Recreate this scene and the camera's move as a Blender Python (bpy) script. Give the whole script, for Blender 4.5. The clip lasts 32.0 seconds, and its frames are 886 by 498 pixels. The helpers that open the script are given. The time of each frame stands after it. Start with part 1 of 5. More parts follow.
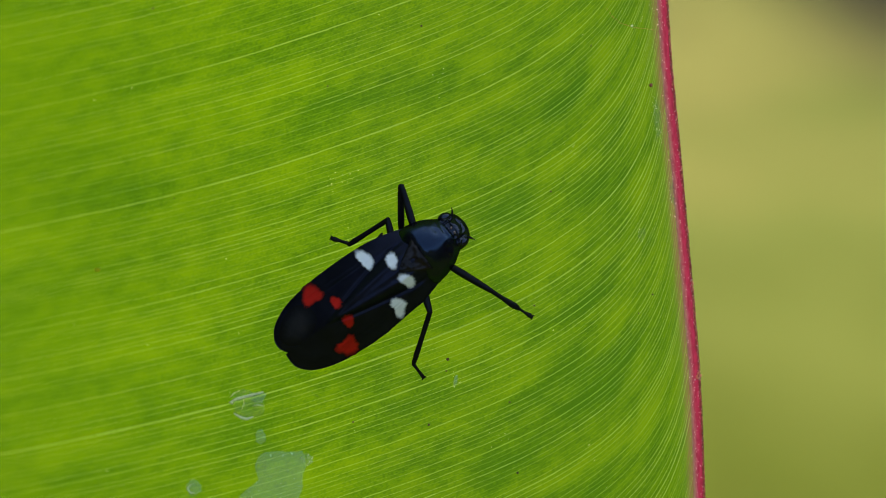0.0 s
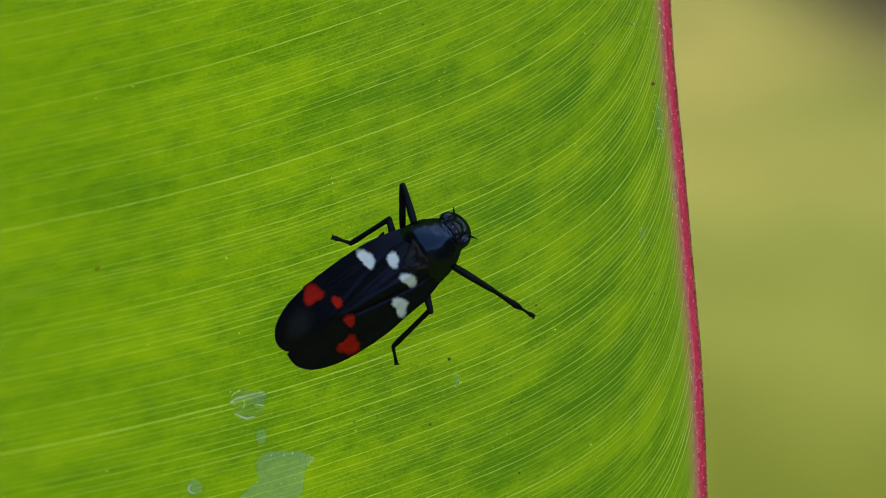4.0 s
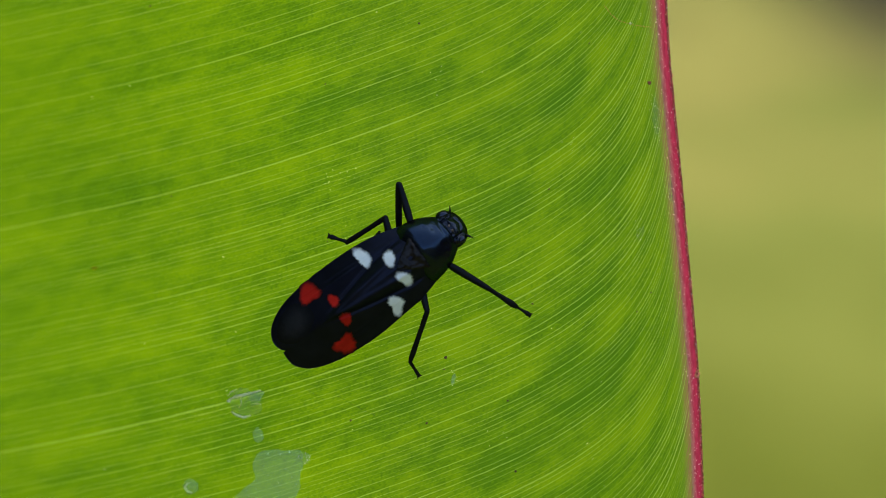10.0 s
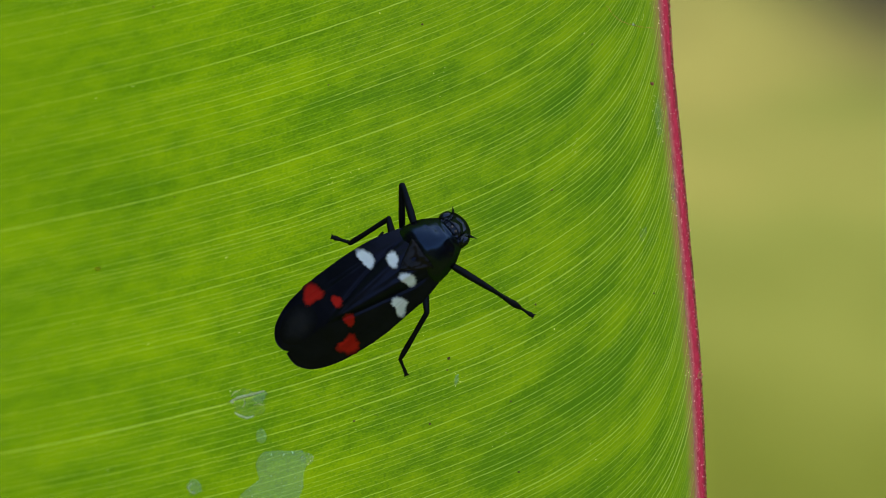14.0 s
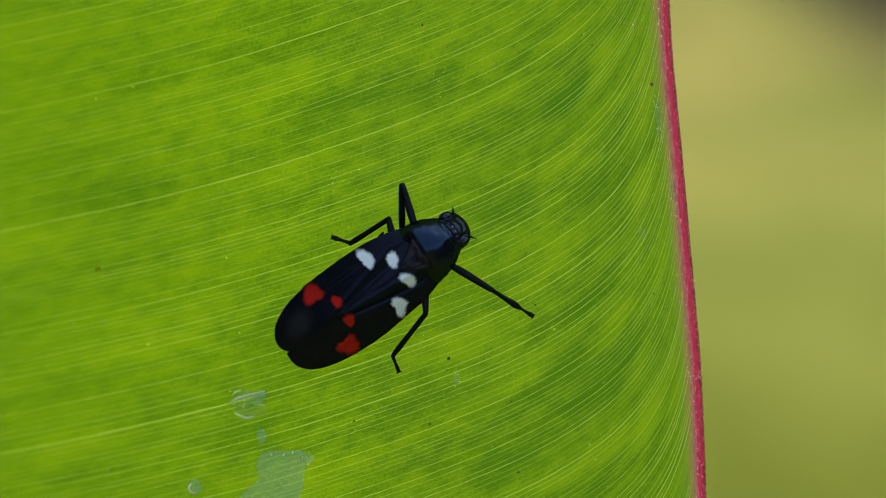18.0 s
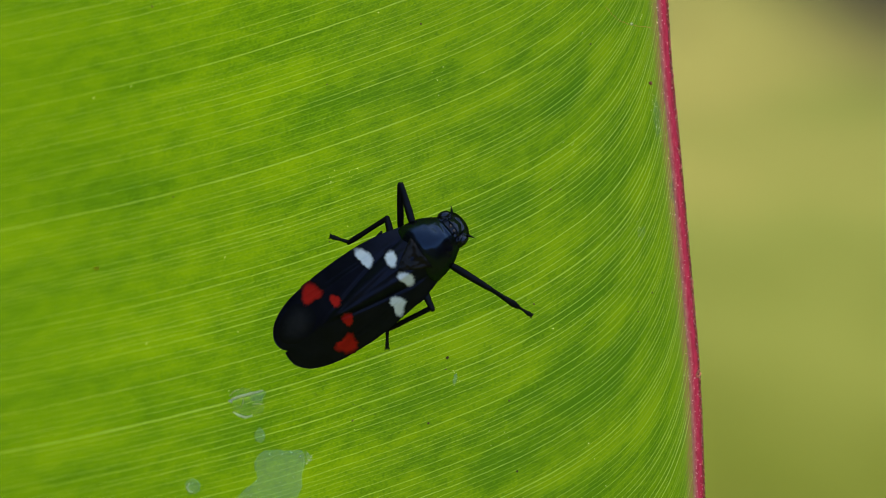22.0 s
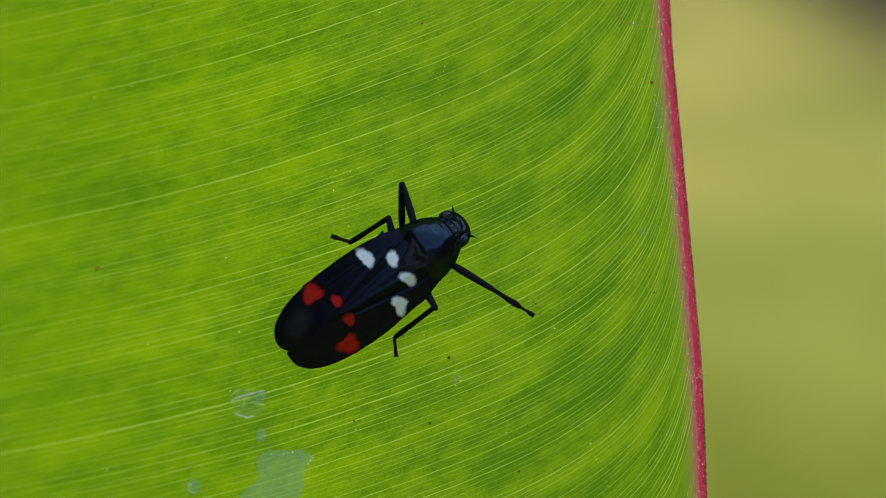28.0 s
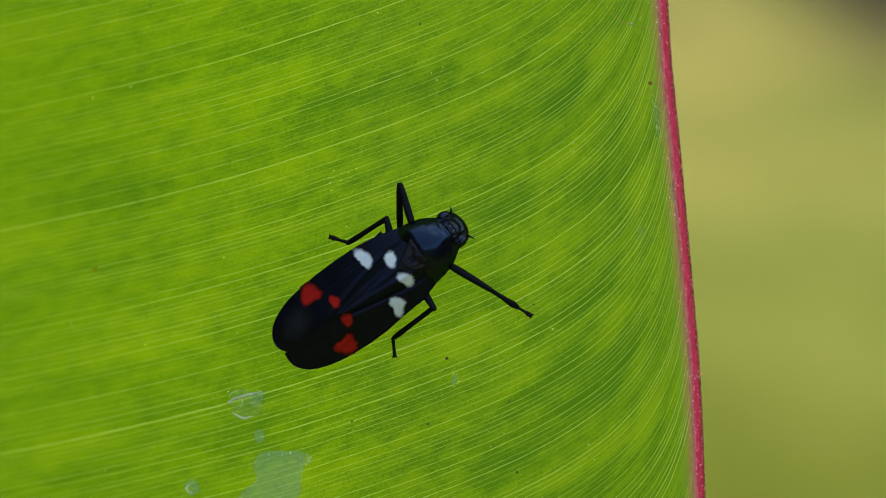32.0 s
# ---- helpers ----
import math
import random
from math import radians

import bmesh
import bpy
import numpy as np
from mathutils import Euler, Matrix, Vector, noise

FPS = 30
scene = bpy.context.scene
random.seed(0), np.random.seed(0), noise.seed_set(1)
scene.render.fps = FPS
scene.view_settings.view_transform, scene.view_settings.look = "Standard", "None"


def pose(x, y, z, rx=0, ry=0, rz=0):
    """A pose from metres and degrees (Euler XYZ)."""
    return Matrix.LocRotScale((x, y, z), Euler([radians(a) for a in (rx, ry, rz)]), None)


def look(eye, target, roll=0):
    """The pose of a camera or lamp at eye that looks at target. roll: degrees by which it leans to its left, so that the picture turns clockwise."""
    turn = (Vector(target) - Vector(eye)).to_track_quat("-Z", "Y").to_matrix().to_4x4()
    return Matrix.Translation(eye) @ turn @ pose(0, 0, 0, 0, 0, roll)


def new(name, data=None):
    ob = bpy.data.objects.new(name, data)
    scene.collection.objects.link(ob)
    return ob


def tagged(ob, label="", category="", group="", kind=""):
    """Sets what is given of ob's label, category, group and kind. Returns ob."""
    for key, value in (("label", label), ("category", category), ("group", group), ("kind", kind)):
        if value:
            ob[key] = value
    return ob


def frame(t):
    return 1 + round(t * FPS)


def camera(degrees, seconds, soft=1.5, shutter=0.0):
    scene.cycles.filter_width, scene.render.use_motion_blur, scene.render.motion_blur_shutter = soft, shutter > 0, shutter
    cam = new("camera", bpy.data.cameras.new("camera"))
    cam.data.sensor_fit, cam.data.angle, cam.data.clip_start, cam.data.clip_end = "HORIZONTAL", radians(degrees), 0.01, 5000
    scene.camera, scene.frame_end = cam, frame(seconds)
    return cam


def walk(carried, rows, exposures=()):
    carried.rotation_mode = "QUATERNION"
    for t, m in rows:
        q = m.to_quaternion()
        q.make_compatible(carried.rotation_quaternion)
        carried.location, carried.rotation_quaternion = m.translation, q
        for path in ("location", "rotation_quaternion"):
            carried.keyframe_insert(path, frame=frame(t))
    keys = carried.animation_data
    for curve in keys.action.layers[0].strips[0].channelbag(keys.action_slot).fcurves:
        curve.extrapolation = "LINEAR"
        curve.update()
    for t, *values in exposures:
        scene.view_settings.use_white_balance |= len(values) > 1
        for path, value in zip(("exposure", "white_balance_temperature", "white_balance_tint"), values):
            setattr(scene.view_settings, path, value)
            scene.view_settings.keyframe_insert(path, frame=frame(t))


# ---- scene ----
MM = 0.001
S = 0.0378e-3                      # metres to one unit of the drawing plan on the leaf
LENS = 36.0
REACH = 784 / math.tan(radians(LENS / 2))   # camera to leaf, in plan units
DIST = REACH * S                   # about 91 mm
PITCH = -35.0                      # the camera looks down at the leaf, which faces the open sky
CENTRE = Vector((0.0, 0.0, 1.40))  # middle of the view on the leaf

cam = camera(LENS, 32.0, soft=1.0, shutter=0.5)
# leaf space: x to the picture's right, y up along the leaf, z off the leaf towards the camera
ROOT = Matrix.Translation(CENTRE) @ pose(0, 0, 0, 90 + PITCH, 0, 0)
EYE = ROOT @ Matrix.Translation((0, 0, DIST))
FSTOP = 26.0                       # a macro lens, well stopped down
EXPOSURE, KELVIN, TINT = 1.82, 7200, 9
cam.data.dof.use_dof, cam.data.dof.focus_distance, cam.data.dof.aperture_fstop = True, DIST - 25 * S, FSTOP
walk(cam, [(0.0, EYE), (32.0, EYE)], [(0.0, EXPOSURE, KELVIN, TINT), (32.0, EXPOSURE, KELVIN, TINT)])

# ---- world, sun ----
SUN_EL, SUN_AZ = 24.0, 12.0        # low, behind the leaf
world = bpy.data.worlds.new("sky")
scene.world = world
world.use_nodes = True
wn, wl = world.node_tree.nodes, world.node_tree.links
sky = wn.new("ShaderNodeTexSky")
sky.sky_type, sky.sun_disc = "NISHITA", False
sky.dust_density, sky.ozone_density = 2.0, 1.0
sky.sun_elevation, sky.sun_rotation = radians(SUN_EL), radians(SUN_AZ)
wn["Background"].inputs["Strength"].default_value = 0.15
wl.new(sky.outputs["Color"], wn["Background"].inputs["Color"])
sun = new("sun", bpy.data.lights.new("sun", "SUN"))
sun.data.energy, sun.data.angle, sun.data.color = 2.0, radians(10.0), (1.0, 0.93, 0.80)
sun_dir = Vector((math.sin(radians(SUN_AZ)) * math.cos(radians(SUN_EL)), math.cos(radians(SUN_AZ)) * math.cos(radians(SUN_EL)), math.sin(radians(SUN_EL))))
sun.matrix_world = look(sun_dir * 20, (0, 0, 1))

# ---- plan of the leaf ----
MARGIN_Y = (-4200, -3300, -2300, -1400, -700, 0, 120, 250, 370, 560, 640, 760, 882, 1300, 2200, 3400, 4800, 6200)
MARGIN_X = (-350, 250, 690, 980, 1110, 1182, 1190, 1203, 1214, 1231, 1238, 1244, 1248, 1262, 1230, 1050, 560, -300)
SLOPE_E = (0, 15, 40, 70, 100, 130, 190, 240, 290, 400, 500, 660, 760, 860, 1066, 1219, 1700)
SLOPE_G = (7, 5.0, 2.8, 1.75, 1.3, 1.0, 0.71, 0.60, 0.505, 0.395, 0.358, 0.32, 0.283, 0.25, 0.215, 0.19, 0.15)
RUN_E = np.linspace(0, 1700, 851)
RUN_G = np.concatenate(([0], np.cumsum((np.interp(RUN_E[1:], SLOPE_E, SLOPE_G) + np.interp(RUN_E[:-1], SLOPE_E, SLOPE_G)) * 0.5 * np.diff(RUN_E))))
MID = -400                         # the midrib's line


def margin(py):
    return float(np.interp(py, MARGIN_Y, MARGIN_X))


def climb(e):
    """How far a vein has come down from the margin at e units inside it."""
    return float(np.interp(e, RUN_E, RUN_G))


# streaks of darker and of yellower green in the blade: plan place and half length
STREAK = 0.14
DARK_STREAKS = ((1105, 625, 0.8), (1040, 704, 1.0), (1160, 782, 0.5), (1060, 852, 0.8), (890, 832, 1.0), (1060, 518, 0.7), (990, 564, 0.8), (1000, 644, 0.7), (1020, 154, 0.7), (990, 188, 0.6),
                 (1095, 232, 0.6), (1060, 324, 0.8), (900, 374, 1.0), (760, 154, 1.0), (640, 154, 1.2), (500, 262, 1.2), (560, 205, 1.0), (200, 352, 1.6), (770, 784, 1.0), (110, 690, 1.6),
                 (480, 774, 1.0), (150, 836, 1.0))
YELLOW_STREAKS = ((1000, 284, 0.6), (860, 108, 0.8), (870, 174, 0.9), (720, 244, 0.7), (1060, 112, 0.5), (990, 62, 0.6), (540, 294, 0.8), (490, 324, 0.6), (300, 168, 1.2), (270, 614, 1.0),
                (950, 504, 0.9), (800, 614, 1.1), (920, 664, 1.0), (1060, 804, 0.7), (960, 854, 0.9), (1150, 742, 0.5), (1090, 564, 0.5), (800, 744, 1.0), (1000, 424, 0.9), (1130, 334, 0.6),
                (120, 794, 1.2), (60, 64, 1.6), (560, 744, 1.0), (40, 424, 1.3))

# ---- materials ----


def material(name):
    m = bpy.data.materials.new(name)
    m.use_nodes = True
    return m, m.node_tree.nodes, m.node_tree.links, m.node_tree.nodes["Principled BSDF"]


def ramp(nodes, stops):
    r = nodes.new("ShaderNodeValToRGB")
    r.color_ramp.elements[0].position, r.color_ramp.elements[0].color = stops[0][0], (*stops[0][1], 1)
    r.color_ramp.elements[1].position, r.color_ramp.elements[1].color = stops[-1][0], (*stops[-1][1], 1)
    for p, c in stops[1:-1]:
        r.color_ramp.elements.new(p).color = (*c, 1)
    return r


def noise_on(nodes, links, source, scale, detail=3.0, rough=0.5, stretch=(1, 1, 1), distort=0.0):
    mp = nodes.new("ShaderNodeMapping")
    mp.inputs["Scale"].default_value = stretch
    links.new(source, mp.inputs["Vector"])
    n = nodes.new("ShaderNodeTexNoise")
    n.inputs["Scale"].default_value, n.inputs["Detail"].default_value = scale, detail
    n.inputs["Roughness"].default_value, n.inputs["Distortion"].default_value = rough, distort
    links.new(mp.outputs["Vector"], n.inputs["Vector"])
    return n.outputs["Fac"]


def maths(nodes, links, op, a, b=None):
    n = nodes.new("ShaderNodeMath")
    n.operation = op
    for i, v in enumerate((a, b)):
        if v is None:
            continue
        if isinstance(v, (int, float)):
            n.inputs[i].default_value = v
        else:
            links.new(v, n.inputs[i])
    return n.outputs[0]


def mixed(nodes, links, fac, a, b, blend="MIX"):
    n = nodes.new("ShaderNodeMix")
    n.data_type, n.blend_type = "RGBA", blend
    for sock, v in ((n.inputs["Factor"], fac), (n.inputs["A"], a), (n.inputs["B"], b)):
        if isinstance(v, (int, float)):
            sock.default_value = v
        elif isinstance(v, tuple):
            sock.default_value = (*v, 1)
        else:
            links.new(v, sock)
    return n.outputs["Result"]


def bumped(nodes, links, bsdf, height, strength, distance):
    b = nodes.new("ShaderNodeBump")
    b.inputs["Strength"].default_value, b.inputs["Distance"].default_value = strength, distance
    links.new(height, b.inputs["Height"])
    links.new(b.outputs["Normal"], bsdf.inputs["Normal"])
    return b.outputs["Normal"]


def streak(n, l, uv, px, py, run, amount):
    """A soft darker or yellower streak that follows the veins; run: its half length in hundreds of plan units."""
    e = margin(py) - px
    g = math.hypot(1, float(np.interp(e, SLOPE_E, SLOPE_G)))
    amount *= 1.0 if e < 450 else 0.5
    size = (0.9 * run / g, (0.17 + 0.12 * run) * g)
    mp = n.new("ShaderNodeMapping")
    mp.inputs["Scale"].default_value = (1 / size[0], 1 / size[1], 1)
    mp.inputs["Location"].default_value = (-e / 100 / size[0], -(py - climb(e)) / 100 / size[1], 0)
    l.new(uv, mp.inputs["Vector"])
    d = n.new("ShaderNodeVectorMath")
    d.operation = "LENGTH"
    l.new(mp.outputs["Vector"], d.inputs[0])
    k = n.new("ShaderNodeMapRange")
    k.interpolation_type = "SMOOTHSTEP"
    k.inputs["From Min"].default_value, k.inputs["From Max"].default_value = 0.0, 1.5
    k.inputs["To Min"].default_value, k.inputs["To Max"].default_value = amount, 0.0
    l.new(d.outputs["Value"], k.inputs["Value"])
    return k.outputs["Result"]


def leafy(name, thin, thick, share, rough=0.5, pattern=True, gloss=0.25, each=False):
    """Living leaf tissue: a waxy skin over a layer that lets light through."""
    m, n, l, p = material(name)
    uv = n.new("ShaderNodeTexCoord").outputs["UV"]
    bands = noise_on(n, l, uv, 1.0, 2.0, 0.55, (0.5, 1.9, 1), 0.5)
    quilt = noise_on(n, l, uv, 1.0, 3.0, 0.55, (2.2, 4.4, 1))
    grain = noise_on(n, l, uv, 1.0, 2.0, 0.7, (20, 32, 1))
    if pattern:
        v = maths(n, l, "ADD", maths(n, l, "MULTIPLY", bands, 0.24), maths(n, l, "MULTIPLY", quilt, 0.50))
        v = maths(n, l, "ADD", v, maths(n, l, "MULTIPLY", noise_on(n, l, uv, 1.0, 1.0, 0.5, (0.3, 0.6, 1), 0.3), 0.34))
        # the tissue is smoother towards the midrib
        calm = n.new("ShaderNodeMapRange")
        calm.inputs["From Min"].default_value, calm.inputs["From Max"].default_value = 7.0, 11.5
        calm.inputs["To Min"].default_value, calm.inputs["To Max"].default_value = 0.76, 0.28
        across = n.new("ShaderNodeSeparateXYZ")
        l.new(uv, across.inputs[0])
        l.new(across.outputs["X"], calm.inputs["Value"])
        fleck = maths(n, l, "MULTIPLY", maths(n, l, "SUBTRACT", grain, 0.5), calm.outputs["Result"])
        even = maths(n, l, "ADD", maths(n, l, "MULTIPLY", calm.outputs["Result"], 1.1), 0.36)
        v = maths(n, l, "ADD", maths(n, l, "MULTIPLY", maths(n, l, "SUBTRACT", v, 0.54), even), 0.69)
        v = maths(n, l, "ADD", v, maths(n, l, "ADD", fleck, 0.35))
        v = maths(n, l, "MULTIPLY", v, 0.8)
        for streaks, amount in ((DARK_STREAKS, -STREAK), (YELLOW_STREAKS, STREAK)):
            for px, py, run in streaks:
                v = maths(n, l, "ADD", v, streak(n, l, uv, px, py, run, amount))
        r = ramp(n, [(0.685, thick), (0.825, tuple((a + b) * 0.5 for a, b in zip(thin, thick))), (0.965, thin)])
        r.color_ramp.interpolation = "B_SPLINE"
    else:
        v = grain
        if each:
            v = maths(n, l, "ADD", maths(n, l, "MULTIPLY", grain, 0.3), maths(n, l, "MULTIPLY", n.new("ShaderNodeObjectInfo").outputs["Random"], 0.7))
        r = ramp(n, [(0.3, thick), (0.7, thin)])
    l.new(v, r.inputs["Fac"])
    tr = n.new("ShaderNodeBsdfTranslucent")
    colour = r.outputs["Color"]
    if pattern:
        # the tissue pales, then reddens, in the last millimetre before the margin
        sep = n.new("ShaderNodeSeparateXYZ")
        l.new(uv, sep.inputs[0])
        edge = maths(n, l, "ADD", sep.outputs["X"], maths(n, l, "MULTIPLY", maths(n, l, "SUBTRACT", grain, 0.5), 0.22))
        for near, far, tint, strength in ((0.20, 0.52, (0.12, 0.20, 0.035), 0.5), (0.20, 0.35, (0.24, 0.10, 0.09), 0.7)):
            k = n.new("ShaderNodeMapRange")
            k.interpolation_type = "SMOOTHSTEP"
            k.inputs["From Min"].default_value, k.inputs["From Max"].default_value = near, far
            k.inputs["To Min"].default_value, k.inputs["To Max"].default_value = strength, 0.0
            l.new(edge, k.inputs["Value"])
            colour = mixed(n, l, k.outputs["Result"], colour, tint)
    l.new(colour, tr.inputs["Color"])
    skin = mixed(n, l, 0.0 if not pattern else 0.6, colour, (0.05, 0.125, 0.008), "MIX")
    l.new(skin, p.inputs["Base Color"])
    p.inputs["Roughness"].default_value = rough
    p.inputs["Specular IOR Level"].default_value = gloss
    normal = bumped(n, l, p, grain, 0.35, 2.0e-5)
    l.new(normal, tr.inputs["Normal"])
    mix = n.new("ShaderNodeMixShader")
    mix.inputs["Fac"].default_value = share
    l.new(p.outputs["BSDF"], mix.inputs[1])
    l.new(tr.outputs["BSDF"], mix.inputs[2])
    l.new(mix.outputs["Shader"], n["Material Output"].inputs["Surface"])
    return m


def horny(name, a, b, rough, size, bump=0.3, spec=0.5, coat=0.0, sheen=(1, 1, 1), fades=False, polish=0.0):
    """Insect cuticle: dark and smooth, finely pitted; a pigment patch fades into the black at its rim."""
    m, n, l, p = material(name)
    at = n.new("ShaderNodeTexCoord").outputs["Object"]
    wide = noise_on(n, l, at, 900.0, 3.0)
    fine = noise_on(n, l, at, size, 2.0, 0.6)
    r = ramp(n, [(0.3, a), (0.7, b)])
    l.new(wide, r.inputs["Fac"])
    colour = r.outputs["Color"]
    if fades:
        sep = n.new("ShaderNodeSeparateXYZ")
        l.new(n.new("ShaderNodeTexCoord").outputs["UV"], sep.inputs[0])
        ragged = maths(n, l, "MULTIPLY", maths(n, l, "SUBTRACT", noise_on(n, l, at, 3200.0, 2.0, 0.5), 0.5), 0.35)
        k = n.new("ShaderNodeMapRange")
        k.interpolation_type = "SMOOTHSTEP"
        k.inputs["From Min"].default_value, k.inputs["From Max"].default_value = fades, 1.0
        l.new(maths(n, l, "ADD", sep.outputs["X"], ragged), k.inputs["Value"])
        colour = mixed(n, l, k.outputs["Result"], colour, (0.003, 0.003, 0.005))
    l.new(colour, p.inputs["Base Color"])
    rr = n.new("ShaderNodeMapRange")
    rr.inputs["To Min"].default_value, rr.inputs["To Max"].default_value = rough * 0.75, rough * 1.3
    l.new(fine, rr.inputs["Value"])
    l.new(rr.outputs["Result"], p.inputs["Roughness"])
    p.inputs["Specular IOR Level"].default_value = spec
    p.inputs["Specular Tint"].default_value = (*sheen, 1)
    p.inputs["Coat Weight"].default_value = coat
    p.inputs["Coat Roughness"].default_value = 0.12
    normal = bumped(n, l, p, fine, bump, 0.15 / size)
    if polish:
        p.inputs["Specular IOR Level"].default_value = 0.0
        g = n.new("ShaderNodeBsdfGlossy")
        g.inputs["Color"].default_value = (*sheen, 1)
        l.new(rr.outputs["Result"], g.inputs["Roughness"])
        l.new(normal, g.inputs["Normal"])
        mix = n.new("ShaderNodeMixShader")
        mix.inputs["Fac"].default_value = polish
        l.new(p.outputs["BSDF"], mix.inputs[1])
        l.new(g.outputs["BSDF"], mix.inputs[2])
        l.new(mix.outputs["Shader"], n["Material Output"].inputs["Surface"])
    return m


BLADE = leafy("leaf_blade", (0.122, 0.240, 0.004), (0.034, 0.114, 0.003), 0.60, gloss=0.18)
VEIN = leafy("leaf_vein", (0.185, 0.32, 0.06), (0.145, 0.27, 0.03), 0.6, 0.5, False)
FINE_VEIN = leafy("leaf_fine_vein", (0.20, 0.325, 0.075), (0.110, 0.220, 0.018), 0.6, 0.5, False, each=True)


def rim_material():
    """Crimson rim: rusty on its outer edge, mauve where it thins out into the green."""
    m, n, l, p = material("leaf_margin")
    uv = n.new("ShaderNodeTexCoord").outputs["UV"]
    sep = n.new("ShaderNodeSeparateXYZ")
    l.new(uv, sep.inputs[0])
    blot = noise_on(n, l, uv, 1.0, 3.0, 0.65, (2.6, 0.4, 1))
    grain = noise_on(n, l, uv, 1.0, 2.0, 0.6, (5.0, 3.0, 1))
    across = maths(n, l, "ADD", sep.outputs["X"], maths(n, l, "ADD", maths(n, l, "MULTIPLY", maths(n, l, "SUBTRACT", grain, 0.5), 1.0), maths(n, l, "MULTIPLY", maths(n, l, "SUBTRACT", blot, 0.5), 0.9)))
    across = maths(n, l, "DIVIDE", across, 2.4)
    r = ramp(n, [(0.0, (0.20, 0.06, 0.035)), (0.10, (0.27, 0.04, 0.045)), (0.22, (0.40, 0.026, 0.075)), (0.46, (0.36, 0.028, 0.072)), (0.62, (0.34, 0.09, 0.12)), (0.84, (0.20, 0.14, 0.085))])
    l.new(across, r.inputs["Fac"])
    tone = ramp(n, [(0.3, (0.62, 0.58, 0.60)), (0.7, (1.15, 1.3, 1.25))])
    l.new(blot, tone.inputs["Fac"])
    colour = mixed(n, l, 1.0, r.outputs["Color"], tone.outputs["Color"], "MULTIPLY")
    l.new(colour, p.inputs["Base Color"])
    p.inputs["Roughness"].default_value, p.inputs["Specular IOR Level"].default_value = 0.55, 0.25
    tr = n.new("ShaderNodeBsdfTranslucent")
    l.new(colour, tr.inputs["Color"])
    l.new(bumped(n, l, p, grain, 0.5, 2.0e-5), tr.inputs["Normal"])
    mix = n.new("ShaderNodeMixShader")
    mix.inputs["Fac"].default_value = 0.4
    l.new(p.outputs["BSDF"], mix.inputs[1])
    l.new(tr.outputs["BSDF"], mix.inputs[2])
    l.new(mix.outputs["Shader"], n["Material Output"].inputs["Surface"])
    return m


MARGIN = rim_material()
RIB = leafy("leaf_midrib", (0.45, 0.60, 0.10), (0.30, 0.45, 0.05), 0.15, 0.4, False)
CRUST = horny("margin_crust", (0.44, 0.08, 0.045), (0.76, 0.30, 0.17), 0.8, 9000, 0.6, 0.2)
RUSTY = horny("rusty_crumb", (0.20, 0.045, 0.035), (0.42, 0.15, 0.10), 0.8, 9000, 0.6, 0.2)
DOWN = horny("pale_down", (0.80, 0.50, 0.46), (0.90, 0.72, 0.66), 0.7, 9000, 0.3, 0.2)
DUST = horny("pale_dust", (0.40, 0.46, 0.26), (0.60, 0.64, 0.46), 0.7, 9000, 0.3, 0.2)
RUST = horny("rust_spot", (0.24, 0.23, 0.008), (0.29, 0.24, 0.01), 0.7, 9000, 0.3, 0.1)
SPECK = horny("dirt_speck", (0.02, 0.02, 0.015), (0.07, 0.05, 0.03), 0.8, 9000, 0.6, 0.2)
BLACK = horny("cuticle_black", (0.002, 0.002, 0.003), (0.005, 0.005, 0.006), 0.25, 14000, 0.12, sheen=(0.7, 0.8, 1.0), polish=0.01)
SHIELD = horny("pronotum_black", (0.002, 0.002, 0.003), (0.006, 0.004, 0.005), 0.22, 7000, 0.10, sheen=(0.34, 0.58, 1.0), polish=0.055)
HEAD = horny("head_black", (0.002, 0.002, 0.003), (0.006, 0.006, 0.008), 0.16, 5000, 0.3, sheen=(0.58, 0.70, 1.0), polish=0.045)
WING = horny("wing_black", (0.003, 0.003, 0.005), (0.006, 0.006, 0.010), 0.32, 12000, 0.3, sheen=(0.52, 0.60, 1.0), polish=0.021)
SCUT = horny("scutellum_black", (0.004, 0.004, 0.004), (0.016, 0.012, 0.010), 0.22, 4000, 0.6, sheen=(0.9, 0.9, 1.0), polish=0.016)
LEGS = horny("leg_black", (0.004, 0.004, 0.005), (0.008, 0.008, 0.009), 0.30, 14000, 0.3, sheen=(0.7, 0.8, 1.0), polish=0.010)
WHITE = horny("wing_white", (0.84, 0.84, 0.79), (0.93, 0.93, 0.90), 0.5, 9000, 0.4, 0.15, fades=0.58)
RED = horny("wing_red", (0.46, 0.010, 0.006), (0.64, 0.017, 0.010), 0.5, 9000, 0.4, 0.12, fades=0.55)
# grey that paints in the sheen of the left wing tip
TIP_SHEEN = horny("wing_tip_sheen", (0.014, 0.014, 0.015), (0.022, 0.021, 0.023), 0.5, 9000, 0.4, sheen=(0.9, 0.92, 1.0), fades=0.1, polish=0.015)
EYE_MAT = horny("eye_dark", (0.003, 0.003, 0.004), (0.008, 0.008, 0.012), 0.14, 9000, 0.3, sheen=(0.58, 0.68, 1.0), polish=0.06)
AMBER = horny("ocellus", (0.10, 0.07, 0.06), (0.18, 0.13, 0.11), 0.15, 9000, 0.1, 0.6, 0.4)


